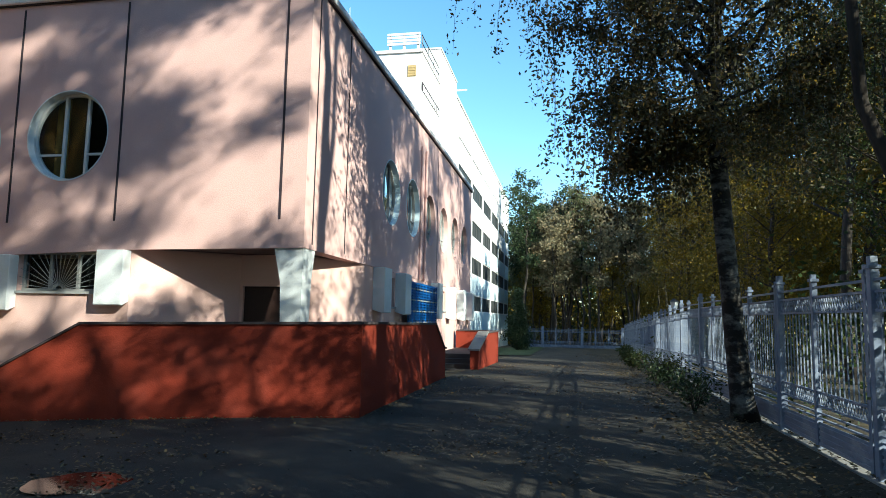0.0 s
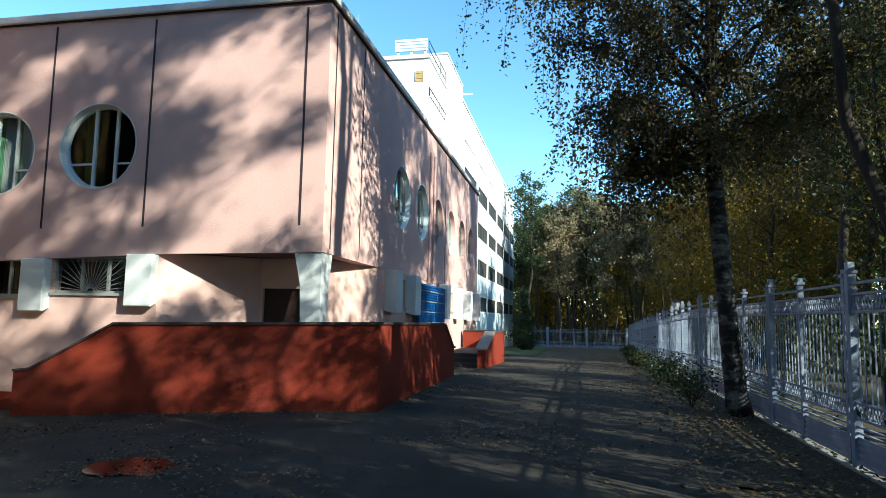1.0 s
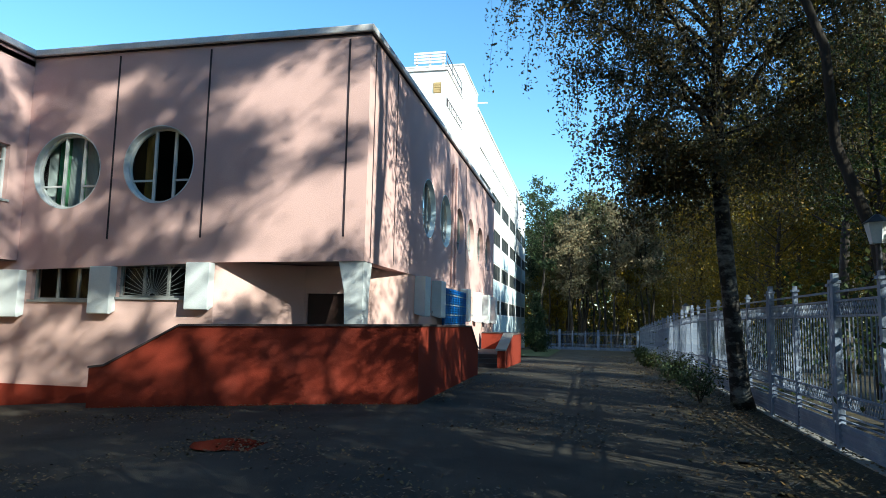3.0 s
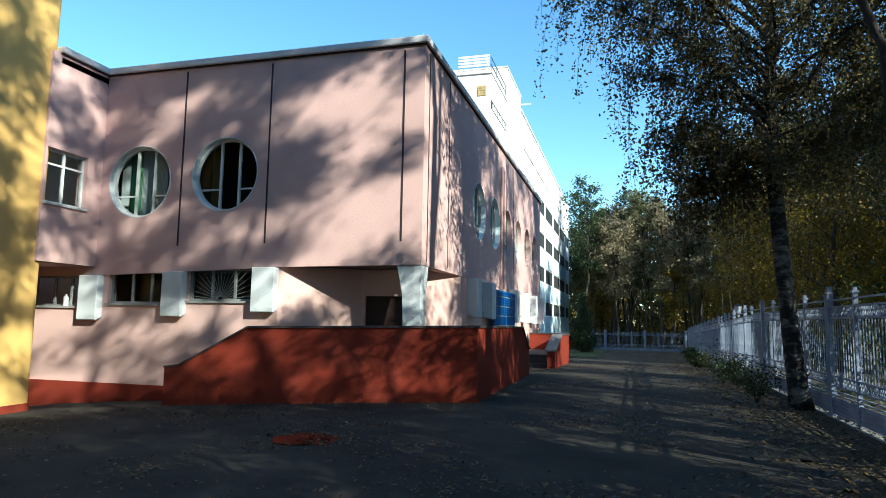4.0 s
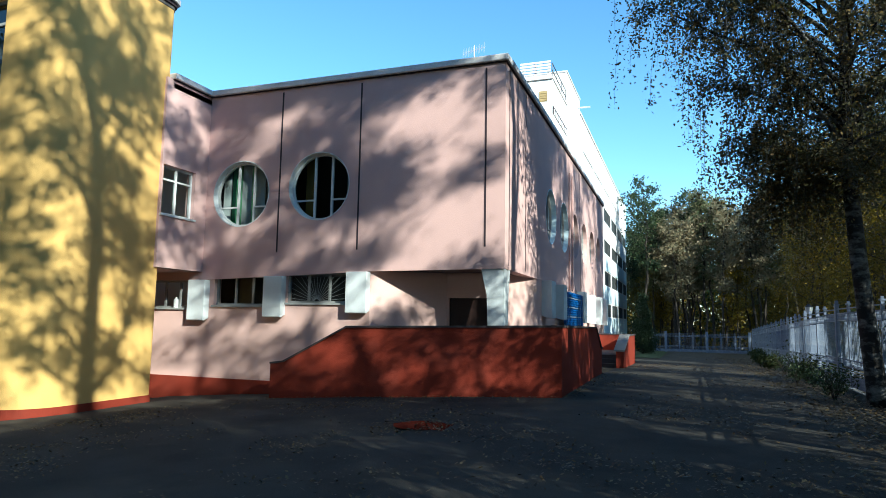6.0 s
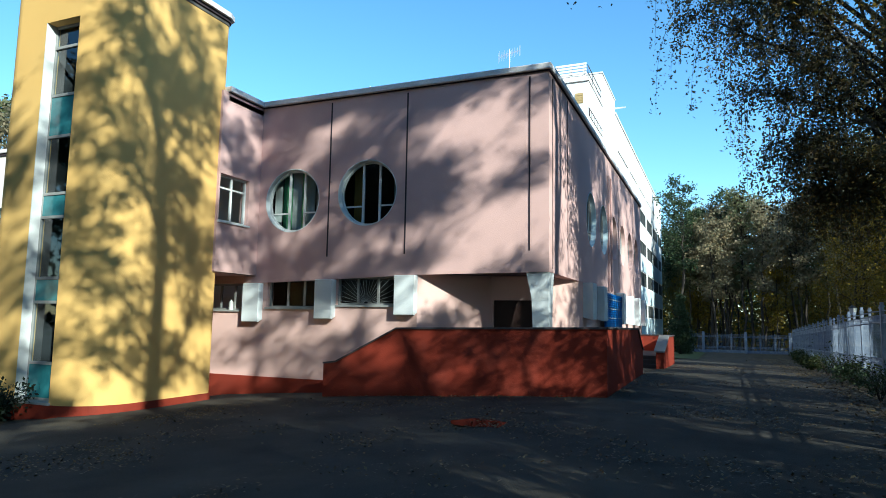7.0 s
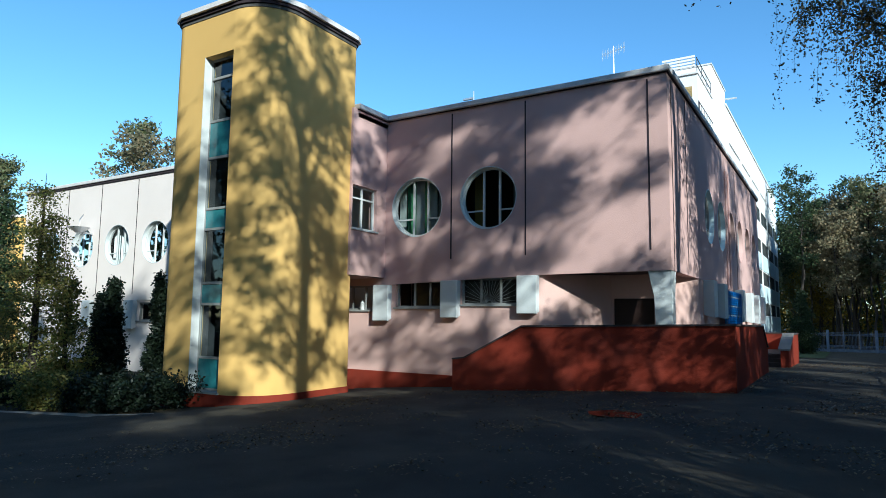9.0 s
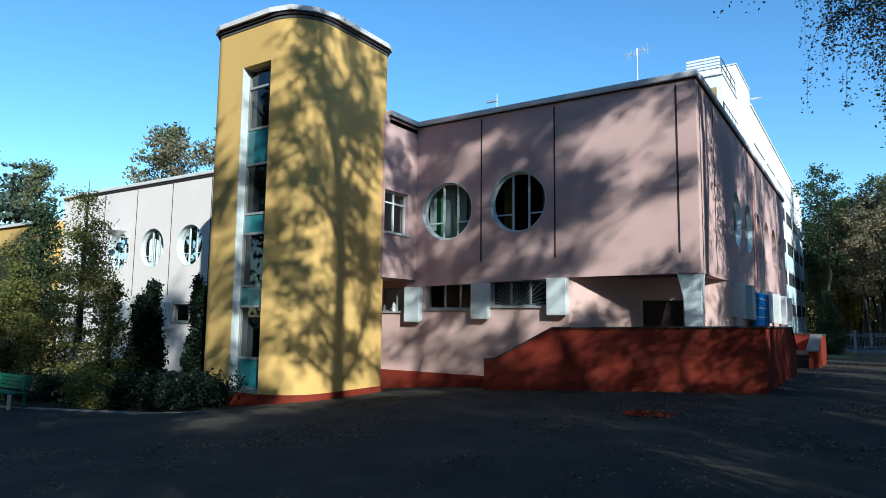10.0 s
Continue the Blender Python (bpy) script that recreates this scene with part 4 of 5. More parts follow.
def tree(seed, height, radius, crown_from, reach, limbs, leaves, size, mat, bark=BARK, lean=(0.0, 0.0), shape="round", label="tall autumn tree with a dark trunk", hang=0.0, clump=0.42, clusters=100):
    rng = np.random.default_rng(seed)
    root = new("tree")
    bm = bmesh.new()
    n = 9
    pts = []
    for i in range(n + 1):
        t = i / n
        wob = 0.12 * height / 15
        pts.append(Vector((lean[0] * height * t + (rng.normal(0, wob) if 0 < i else 0), lean[1] * height * t + (rng.normal(0, wob) if 0 < i else 0), height * t - 0.15)))
    rad = [radius * (1.35 if i == 0 else 1) * (1 - 0.88 * (i / n) ** 1.1) for i in range(n + 1)]
    tube(bm, pts, rad, 10)

    def along(t):
        k = min(int(t * n), n - 1)
        return pts[k].lerp(pts[k + 1], t * n - k)

    tips = []
    for k in range(limbs):
        t = crown_from + (0.97 - crown_from) * (k + rng.uniform(0, 1)) / limbs
        start = along(t)
        az = k * 2.4 + rng.normal(0, 0.4)
        s = (t - crown_from) / (1 - crown_from)
        if shape == "cone":
            ln, rise = reach * (1.02 - s) + 0.25, -0.05 - 0.25 * (1 - s)
        elif shape == "tall":
            ln, rise = reach * (0.5 + 0.9 * math.sin(math.pi * min(1, s * 0.9 + 0.1))) * 0.7, 0.9
        else:
            ln, rise = reach * (0.45 + 0.75 * math.sin(math.pi * (0.15 + 0.8 * s))), 0.55
        ln *= rng.uniform(0.75, 1.2)
        d = Vector((math.cos(az), math.sin(az), rise + rng.normal(0, 0.12)))
        limb = [start]
        for i in range(4):
            d2 = d + Vector((rng.normal(0, 0.15), rng.normal(0, 0.15), 0.06 * i if shape != "cone" else 0.03 * i))
            limb.append(limb[-1] + d2.normalized() * ln / 4)
        r0 = radius * 0.36 * (1 - 0.6 * t)
        tube(bm, limb, [r0, r0 * 0.8, r0 * 0.55, r0 * 0.35, r0 * 0.12], 5)
        for i in range(1, 5):
            tips.append(tuple(limb[i]))
            for _ in range(2 if i > 1 else 1):
                e = Vector((rng.normal(0, 1), rng.normal(0, 1), rng.normal(0.25, 0.5))).normalized() * ln * rng.uniform(0.16, 0.34)
                end = limb[i] + e
                tube(bm, [limb[i], limb[i] + e * 0.5 + Vector((0, 0, 0.04)), end], [r0 * 0.28, r0 * 0.18, 0.006], 4)
                tips.append(tuple(end))
                tips.append(tuple(limb[i] + e * 0.6))
    me = mesh_of("trunk", bm)
    me.materials.append(bark)
    for p in me.polygons:
        p.use_smooth = True
    tr = new("trunk", me)
    tr.parent = root
    if len(tips) > clusters:
        tips = [tips[i] for i in rng.choice(len(tips), clusters, replace=False)]
    leaf_cloud("crown", tips, (clump, clump, clump * 0.7), leaves, size, rng, mat, hang, root)
    return tagged(root, label, "tree")


def in_glade(x, y):
    """Clearings in the wood that let the low sun on to the drive."""
    across = 0.571 * x + 0.821 * y
    return y > 5 and x > 3 and any(abs(across - c) < w for c, w in ((13.6, 1.9), (19.6, 2.0), (26.0, 2.2)))


def plant(src, used, x, y, turn, scale=1.0, zs=1.0):
    if in_glade(x, y):
        return None
    m = Matrix.LocRotScale((x, y, ground_height(x, y) - 0.05), Euler((0, 0, turn)), None)
    if src.name not in used:
        used[src.name] = True
        src.matrix_basis = m @ Matrix.Diagonal((scale, scale, scale * zs, 1))
        return src
    ob = copy_thing(src, Matrix())
    ob.matrix_basis = m @ Matrix.Diagonal((scale, scale, scale * zs, 1))
    return ob


used = {}
rr = random.Random(5)
BROAD = [
    tree(11, 15.5, 0.19, 0.38, 3.4, 24, 11500, 0.076, LEAF_GREEN, label="tall green deciduous tree behind the fence"),
    tree(12, 16.5, 0.21, 0.34, 3.6, 26, 11500, 0.076, LEAF_MIX, label="tall tree with turning leaves behind the fence"),
    tree(13, 14.0, 0.17, 0.30, 3.2, 22, 11500, 0.076, LEAF_GOLD, label="golden autumn tree behind the fence"),
    tree(14, 17.5, 0.20, 0.45, 3.0, 22, 10500, 0.076, LEAF_GREEN, shape="tall", label="slim tall deciduous tree behind the fence"),
]
FAR = [
    tree(21, 19, 0.17, 0.42, 2.6, 14, 3200, 0.17, LEAF_PALE, shape="tall", label="slender green forest tree"),
    tree(22, 18, 0.17, 0.40, 2.9, 14, 3200, 0.17, LEAF_DRY, label="slender forest tree with turning leaves"),
    tree(23, 21, 0.19, 0.50, 2.5, 16, 2600, 0.17, NEEDLE, label="tall dark pine in the forest"),
    tree(24, 13, 0.13, 0.15, 2.4, 16, 2600, 0.16, LEAF_GOLD, label="young golden forest tree"),
]
TALL = [
    tree(31, 25, 0.34, 0.36, 4.6, 28, 5200, 0.17, LEAF_MIX, clump=0.62, clusters=26, label="big old forest tree with thin autumn foliage"),
    tree(32, 23, 0.28, 0.40, 4.0, 26, 4600, 0.17, LEAF_GREEN, clump=0.62, clusters=26, label="tall forest tree with thin foliage"),
]
THIN = [
    tree(51, 15.5, 0.19, 0.36, 3.6, 20, 8500, 0.085, LEAF_MIX, clump=0.5, clusters=30, label="half-bare autumn tree behind the fence"),
    tree(52, 14.5, 0.17, 0.34, 3.4, 18, 8000, 0.085, LEAF_GREEN, clump=0.5, clusters=28, label="thin-leaved tree behind the fence"),
]
# trees behind the fence along the drive
for i in range(32):
    y = 6 + i * 1.5 + rr.uniform(-0.8, 0.8)
    x = 5.2 + rr.random() ** 1.2 * 15 + 0.04 * max(0, y - 20)
    kind = THIN[i % 2] if y < 14 and i % 4 != 3 else BROAD[rr.choice((0, 1, 1, 2, 2, 3))]
    turn, size = rr.uniform(0, 6.3), rr.uniform(0.75, 1.05) if y > 21 else rr.uniform(0.58, 0.7)
    plant(kind, used, x, y, turn, size)
for i in range(70):
    y = 14 + rr.random() * 75
    plant(FAR[rr.choice((0, 1, 1, 2, 3))], used, 10 + rr.random() * 26, y, rr.uniform(0, 6.3), rr.uniform(0.8, 1.1))
for i in range(95):
    plant(FAR[rr.choice((0, 0, 1, 1, 2, 3))], used, -6 + rr.random() * 32, 72 + rr.random() ** 1.3 * 45, rr.uniform(0, 6.3), rr.uniform(0.75, 1.0))
for i in range(24):
    plant(FAR[rr.choice((0, 1, 2))], used, -28 + rr.random() * 22, 93 + rr.random() * 20, rr.uniform(0, 6.3), rr.uniform(0.75, 1.0))
for x, y, k in ((18.5, 19.5, 2),):
    plant(BROAD[k], used, x, y, x + y, 1.12)
# unseen trees behind the fence, placed for their shade on the drive and the walls
for i in range(10):
    x, y = 4.4 + rr.random() * 6, -22 + i * 2.6 + rr.uniform(-0.7, 0.7)
    if i in (6, 8, 9):
        continue
    plant(THIN[i % 2], used, x, y, rr.uniform(0, 6.3), rr.uniform(0.7, 0.85))
high_tree = tree(34, 25, 0.3, 0.62, 4.0, 18, 4000, 0.16, LEAF_GREEN, clump=0.6, clusters=24, label="tall forest tree with a high thin crown")
high_tree.matrix_basis = Matrix.Translation((20.0, 5.0, -0.1))
# unseen tall trees with tightly bunched leaves, set to dapple the front wall
for seed, turn, x, y in ((316, 4.74, 14.03, -6.1), (335, 2.37, 9.6, -5.46), (324, 4.74, 10.21, -2.83)):
    tall = tree(seed, 24, 0.17, 0.42, 3.2, 22, 6600, 0.11, LEAF_MIX, clump=0.34, clusters=46, label="tall old tree with thin bunched autumn foliage")
    tall.matrix_basis = Matrix.Translation((x, y, -0.1)) @ Matrix.Rotation(turn, 4, "Z")
plant(TALL[1], used, 5.4, -12.6, 1.3, 0.86)
for x, y, k in ((7.8, -15.6, 0), (15.5, 2.5, 1), (12, -24, 0), (28, -24, 1)):
    plant(TALL[k], used, x, y, x * 3 + y, 0.95 + 0.1 * rr.random())


def limbed_tree(x, y, spine, limbs, leaves, size, label, seed, turn):
    """A big tree with a given trunk line and ascending limbs, each with twigs and bunched leaves."""
    rng = np.random.default_rng(seed)
    root = new("tree")
    bm = bmesh.new()
    line = [Vector((p, 0, h)) for p, h, _ in spine]
    tube(bm, line, [r for _, _, r in spine], 12)
    spots = []
    for h, bends, r in limbs:
        k = max(i for i in range(len(line) - 1) if line[i].z <= h)
        pts = [line[k].lerp(line[k + 1], (h - line[k].z) / (line[k + 1].z - line[k].z))]
        depth = rng.uniform(-1, 1)
        for j, (p, z) in enumerate(bends):
            e = Vector((p, depth * (j + 1) * 0.8, z))
            a = pts[-1]
            pts += [a.lerp(e, t) + Vector(rng.normal(0, 0.05, 3)) for t in (0.33, 0.67)] + [e]
        n = len(pts) - 1
        tube(bm, pts, [r * (1 - 0.8 * i / n) for i in range(n + 1)], 7)
        for i in range(1, n + 1):
            for _ in range(4):
                d = Vector((rng.normal(0, 0.6), rng.normal(0, 0.6), rng.normal(0.35, 0.4)))
                q = [pts[i], pts[i] + d * 0.5 + Vector((0, 0, 0.05)), pts[i] + d]
                tube(bm, q, [0.03, 0.018, 0.006], 4)
                if rng.random() < 0.8:
                    spots += [tuple(q[1]), tuple(q[2]), tuple(q[2] + d * 0.15)]
    me = mesh_of("trunk", bm)
    me.materials.append(BARK)
    for p in me.polygons:
        p.use_smooth = True
    new("trunk", me).parent = root
    leaf_cloud("crown", spots, (0.17, 0.17, 0.14), leaves, size, rng, LEAF_MIX, 0.0, root)
    root.matrix_basis = Matrix.Translation((x, y, -0.1)) @ Matrix.Rotation(turn, 4, "Z")
    return tagged(root, label, "tree")


limbed_tree(
    2.5, -4.6,
    [(0, -0.1, 0.42), (0, 0.5, 0.3), (0.05, 5, 0.26), (0.0, 10, 0.23), (-0.02, 13.5, 0.2), (-0.15, 15.6, 0.16), (-0.5, 17, 0.12), (-0.85, 18.5, 0.09), (-0.9, 21, 0.05), (-0.8, 23, 0.015)],
    [(13.4, [(-0.6, 15.0), (-1.2, 16.0), (-1.9, 17.6)], 0.11), (9.4, [(0.6, 10.3), (1.1, 11.8), (0.8, 13.6), (1.0, 16.2)], 0.1), (12.6, [(0.5, 13.2), (1.2, 13.7), (1.7, 15.2)], 0.09),
     (15.0, [(0.5, 16.6), (0.9, 18.2), (1.0, 19.8)], 0.08), (15.8, [(0.2, 17.5), (0.1, 19.0), (0.3, 21.0)], 0.08), (9.6, [(-0.9, 10.0), (-1.8, 10.9)], 0.06), (11.2, [(-0.9, 11.7), (-1.7, 12.0), (-2.3, 13.0)], 0.06),
     (16.4, [(-1.3, 18.2), (-1.7, 19.6)], 0.06), (17.4, [(-1.4, 20.0), (-1.5, 21.5)], 0.05), (14.4, [(-1.6, 15.0), (-2.5, 16.2)], 0.06), (17.0, [(1.2, 17.2), (1.7, 18.2)], 0.05)],
    16000, 0.08, "big forked tree with a stout dark trunk by the fence", 91, radians(55.2))
# unseen smaller trees added to keep the drive, fence and red wall shaded
for x, y in ((7.4, 4.6), (5.6, 3.4), (4.8, -1.5), (5.5, -5.0), (7.5, -9.5), (5.0, -12.5), (9.5, -13.5), (6.5, -17.0), (11.5, -9.0), (10.0, -18.5), (13.0, -16.0), (6.6, 1.2), (4.5, -3.6), (8.2, 2.4), (5.0, 1.6), (6.3, -0.9), (6.8, 8.4), (8.4, 7.6)):
    plant(THIN[rr.choice((0, 1))], used, x, y, rr.uniform(0, 6.3), rr.uniform(0.42, 0.55))
for i, (x, y) in enumerate(((4.4, -3.2), (5.3, -5.2), (4.4, -6.9), (5.7, -8.4), (4.3, -10.2), (6.6, -10.6), (5.4, -1.6), (3.6, -11.6), (5.2, -13.2))):
    plant(BROAD[i % 4], used, x, y, 2.1 * x + y, 0.58)
for x, y in ((3.5, -15.0), (6.0, -19.5), (1.5, -19.0), (-1.5, -22.0)):
    plant(BROAD[0], used, x, y, x + y, 0.9)
# unseen high-crowned trees added over and behind the drive to block skylight
SKY_BLOCKERS = [
    tree(61, 27, 0.26, 0.66, 4.4, 22, 9000, 0.17, LEAF_GREEN, clump=0.5, clusters=90, label="unseen tall tree added to block skylight, green crown"),
    tree(62, 26, 0.24, 0.66, 4.2, 22, 9000, 0.17, LEAF_MIX, clump=0.5, clusters=90, label="unseen tall tree added to block skylight, turning crown"),
]
for i, (x, y) in enumerate(((4.6, 5.0), (9.5, 2.0), (-5.2, -18.6), (-8.4, -16.4), (-11.8, -15.6), (-16.0, -16.6), (-20.5, -16.0), (-25.0, -17.0), (-30.0, -17.0), (-36.0, -16.0))):
    plant(SKY_BLOCKERS[i % 2], used, x, y, x * 2.3 + y, 0.94 + 0.12 * rr.random())
# three more unseen thin trees, added to shade the porch and lower wall
for x, y, k, size in ((5.0, 2.6, 0, 0.58), (5.9, 4.2, 0, 0.62), (4.9, -0.6, 1, 0.56)):
    plant(THIN[k], used, x, y, 3.7 * x + y, size)
# unseen wood's edge added across the drive, behind the walker, to cut skylight
for i in range(26):
    x, y = -5 - 1.25 * i + rr.uniform(-0.8, 0.8), -15.5 - rr.uniform(0, 8)
    plant(BROAD[(0, 3, 1, 0)[i % 4]], used, x, y, rr.uniform(0, 6.3), rr.uniform(1.0, 1.3))
# unseen woods added behind the walker and on the sunny side to dim skylight
for i in range(64):
    a = radians(175 + 165 * i / 63)
    d = (30 if math.cos(a) < 0.1 else 52) + rr.random() * 16
    plant(FAR[rr.choice((0, 1, 2))], used, -4 + d * math.cos(a), -2 + d * math.sin(a), rr.uniform(0, 6.3), rr.uniform(0.8, 1.0))


# the birch that stands in front of the fence
def birch(x, y):
    rng = np.random.default_rng(77)
    root = new("tree")
    z = ground_height(x, y)
    bm = bmesh.new()
    spine = [Vector(p) for p in ((0.05, 0, -0.1), (0.0, 0, 0.35), (-0.08, 0.02, 1.4), (-0.2, 0.05, 3.2), (-0.3, 0.1, 5.2), (-0.3, 0.1, 6.4), (-0.22, 0.1, 8.4), (-0.1, 0.2, 10.5), (0.0, 0.1, 13), (0.1, 0, 15))]
    tube(bm, spine, [0.27, 0.2, 0.18, 0.165, 0.15, 0.13, 0.11, 0.085, 0.05, 0.015], 14)
    boughs = [(5.6, (-2.6, 0.4, 6.3), 0.04), (5.0, (-2.3, -0.5, 5.7), 0.035), (4.5, (-1.9, 0.6, 4.9), 0.03), (5.2, (1.6, 0.8, 6.0), 0.035), (5.4, (-1.9, 0.0, 8.2), 0.08), (5.3, (-1.35, -0.3, 5.3), 0.035), (4.8, (-1.5, 0.9, 4.9), 0.03), (6.2, (-4.3, 0.6, 9.9), 0.07), (7.0, (-3.2, -1.2, 10.2), 0.06), (7.4, (-3.9, 1.6, 10.8), 0.06), (8.2, (-2.4, 0.4, 11.8), 0.05),
              (6.0, (2.4, -0.8, 9.0), 0.07), (7.2, (1.6, 2.0, 10.6), 0.06), (8.6, (2.2, 0.4, 12.0), 0.05), (9.4, (-1.4, -1.6, 12.6), 0.04), (9.8, (1.0, -1.8, 12.8), 0.04), (10.6, (-1.5, 1.2, 13.6), 0.035), (11.4, (1.0, 1.0, 14.2), 0.03), (6.6, (-1.2, 2.4, 9.2), 0.05), (6.4, (-0.6, -2.6, 9.0), 0.05),
              (8.2, (-5.2, -0.4, 12.4), 0.06), (5.9, (-3.3, 0.2, 7.6), 0.045), (8.0, (-5.3, 0.9, 12.0), 0.06), (8.6, (-6.0, -0.9, 12.8), 0.06), (7.6, (-4.4, -0.6, 10.9), 0.05),
              (5.6, (2.6, 0.3, 7.0), 0.04), (6.8, (3.2, 0.5, 8.8), 0.05), (7.8, (3.4, -0.6, 10.4), 0.05), (9.0, (3.0, 1.0, 12.0), 0.045), (6.2, (0.6, 1.8, 7.6), 0.04)]
    spots = []
    for h, end, r in boughs:
        k = max(i for i in range(len(spine) - 1) if spine[i].z <= h)
        a = spine[k].lerp(spine[k + 1], (h - spine[k].z) / (spine[k + 1].z - spine[k].z))
        e = Vector(end)
        pts = []
        for i in range(9):
            t = i / 8
            p = a.lerp(e, t)
            p.z += 0.55 * math.sin(math.pi * t) * (e - a).length * 0.12 - 0.35 * max(0, t - 0.75)
            p += Vector((rng.normal(0, 0.06), rng.normal(0, 0.06), rng.normal(0, 0.05))) if 0 < i else Vector()
            pts.append(p)
        tube(bm, pts, [r * (1 - 0.85 * i / 8) for i in range(9)], 7)
        for i in range(3, 9):
            for _ in range(4):
                d = Vector((rng.normal(0, 0.6), rng.normal(0, 0.6), rng.normal(0.1, 0.2)))
                ln = rng.uniform(0.9, 2.9) * min(1.0, (e - a).length / 3)
                q = [pts[i]]
                for j in range(1, 7):
                    s = j / 6
                    q.append(pts[i] + d * (1 - (1 - s) ** 2) + Vector((0, 0, 0.15 * math.sin(3 * s) - ln * s * s)))
                tube(bm, q, [0.012, 0.01, 0.008, 0.006, 0.005, 0.004, 0.003], 3)
                for j in range(1, 7):
                    spots.append(tuple(q[j]))
                    spots.append(tuple(q[j].lerp(q[j - 1], 0.5)))
    me = mesh_of("trunk", bm)
    me.materials.append(BIRCH_BARK)
    for p in me.polygons:
        p.use_smooth = True
    tr = new("trunk", me)
    tr.parent = root
    leaf_cloud("crown", spots, (0.11, 0.11, 0.12), 100000, 0.044, rng, LEAF_BIRCH, 0.05, root)
    root.matrix_basis = Matrix.Translation((x, y, z))
    return tagged(root, "weeping birch with peeling bark beside the fence", "tree")


birch(2.6, 11.8)
leaner = tree(41, 15, 0.125, 0.5, 3.2, 20, 3500, 0.09, LEAF_MIX, lean=(-0.21, 0.02), label="leaning dark-trunked tree behind the fence")
leaner.matrix_basis = Matrix.Translation((4.95, 9.2, ground_height(5, 9)))


# ---- undergrowth, hedge, garden trees ----
def cloud_thing(name, spots, spread, count, size, mat, label, category, seed, stems=None):
    rng = np.random.default_rng(seed)
    ob = leaf_cloud(name, spots, spread, count, size, rng, mat)
    tagged(ob, label, category, kind="stuff")
    return ob


spots = [(fence_x(y0) + 0.9 + rr.random() ** 1.5 * 9, y0, ground_height(5, y0) + 0.3 + rr.random() * 2.2) for y0 in (rr.uniform(3, 64) for _ in range(260)) if not 14 < y0 < 27]
cloud_thing("undergrowth", spots, (0.5, 0.5, 0.4), 30000, 0.06, LEAF_GREEN, "green undergrowth of saplings behind the fence", "undergrowth", 51)
spots = [(fence_x(y0) + 1.0 + rr.random() * 8, y0, ground_height(5, y0) + 1.5 + rr.random() * 3.6) for y0 in (rr.uniform(12, 64) for _ in range(130)) if not 14 < y0 < 27]
cloud_thing("undergrowth", spots, (0.6, 0.6, 0.4), 20000, 0.055, LEAF_GOLD, "golden undergrowth of saplings behind the fence", "undergrowth", 52)
spots = [(rr.uniform(-32, 36), rr.uniform(92, 120), -2.2 + rr.random() ** 1.6 * 9) for _ in range(620)]
cloud_thing("far_woods", spots, (1.1, 1.1, 0.9), 24000, 0.26, LEAF_MIX, "dense woodland beyond the end of the drive", "woods", 53)
spots = [(rr.uniform(-45, 50), rr.uniform(122, 128), -4 + rr.random() * 16) for _ in range(700)]
cloud_thing("far_woods", spots, (1.6, 1.2, 1.0), 30000, 0.55, LEAF_GREEN, "dense dark forest edge in the distance", "woods", 56)
spots = [(rr.uniform(20, 46), rr.uniform(0, 90), -0.5 + rr.random() * 9) for _ in range(420)]
cloud_thing("far_woods", spots, (1.2, 1.2, 1.0), 15000, 0.24, LEAF_GREEN, "deep woodland behind the fence", "woods", 54)


# unseen leaf mass behind the walker that holds back low-sky light
spots = []
for _ in range(900):
    a = radians(rr.uniform(170, 345))
    d = (40 if math.cos(a) < 0.1 else 60) + rr.random() * 16
    spots.append((-4 + d * math.cos(a), -2 + d * math.sin(a), rr.random() * 14))
cloud_thing("far_woods", spots, (1.6, 1.6, 1.2), 22000, 0.34, LEAF_GREEN, "unseen dense woodland added behind the walker to dim skylight", "woods", 55)


def bush(x, y, h, mat, label, seed, n=900, size=0.04):
    rng = np.random.default_rng(seed)
    z = ground_height(x, y)
    b = thing("bush", (x, y, z), label, "bush", "bushes along the fence")
    bm = bmesh.new()
    tips = []
    for i in range(9):
        a = rng.uniform(0, 6.28)
        e = Vector((0.4 * h * math.cos(a), 0.5 * h * math.sin(a), h * rng.uniform(0.6, 1.0)))
        q = [Vector((x, y, z - 0.02)), Vector((x, y, z)) + e * 0.5 + Vector((0, 0, 0.05)), Vector((x, y, z)) + e]
        tube(bm, q, [0.012, 0.008, 0.003], 4)
        tips += [tuple(e * t) for t in (0.4, 0.6, 0.8, 1.0)]
    part("stem", bm, BARK, b)
    leaf_cloud("foliage", tips, (0.12 * h + 0.05, 0.16 * h + 0.05, 0.1 * h), n, size, rng, mat, 0.0, b)


for i in range(9):
    yb = 12.6 + i * 1.25 + rr.uniform(-0.8, 0.8)
    bush(fence_x(yb) - 0.3 - 0.9 * rr.random(), yb, rr.uniform(0.3, 1.0), rr.choice((NEEDLE, LEAF_GREEN, NEEDLE)), "low leafy shrub at the foot of the fence", 100 + i, 420, 0.036)
for i in range(5):
    yb = 27 + i * 3.4
    bush(fence_x(yb) - 0.7 - 0.5 * rr.random(), yb, rr.uniform(0.5, 0.9), LEAF_GREEN, "low leafy shrub at the foot of the fence", 130 + i, 600, 0.06)


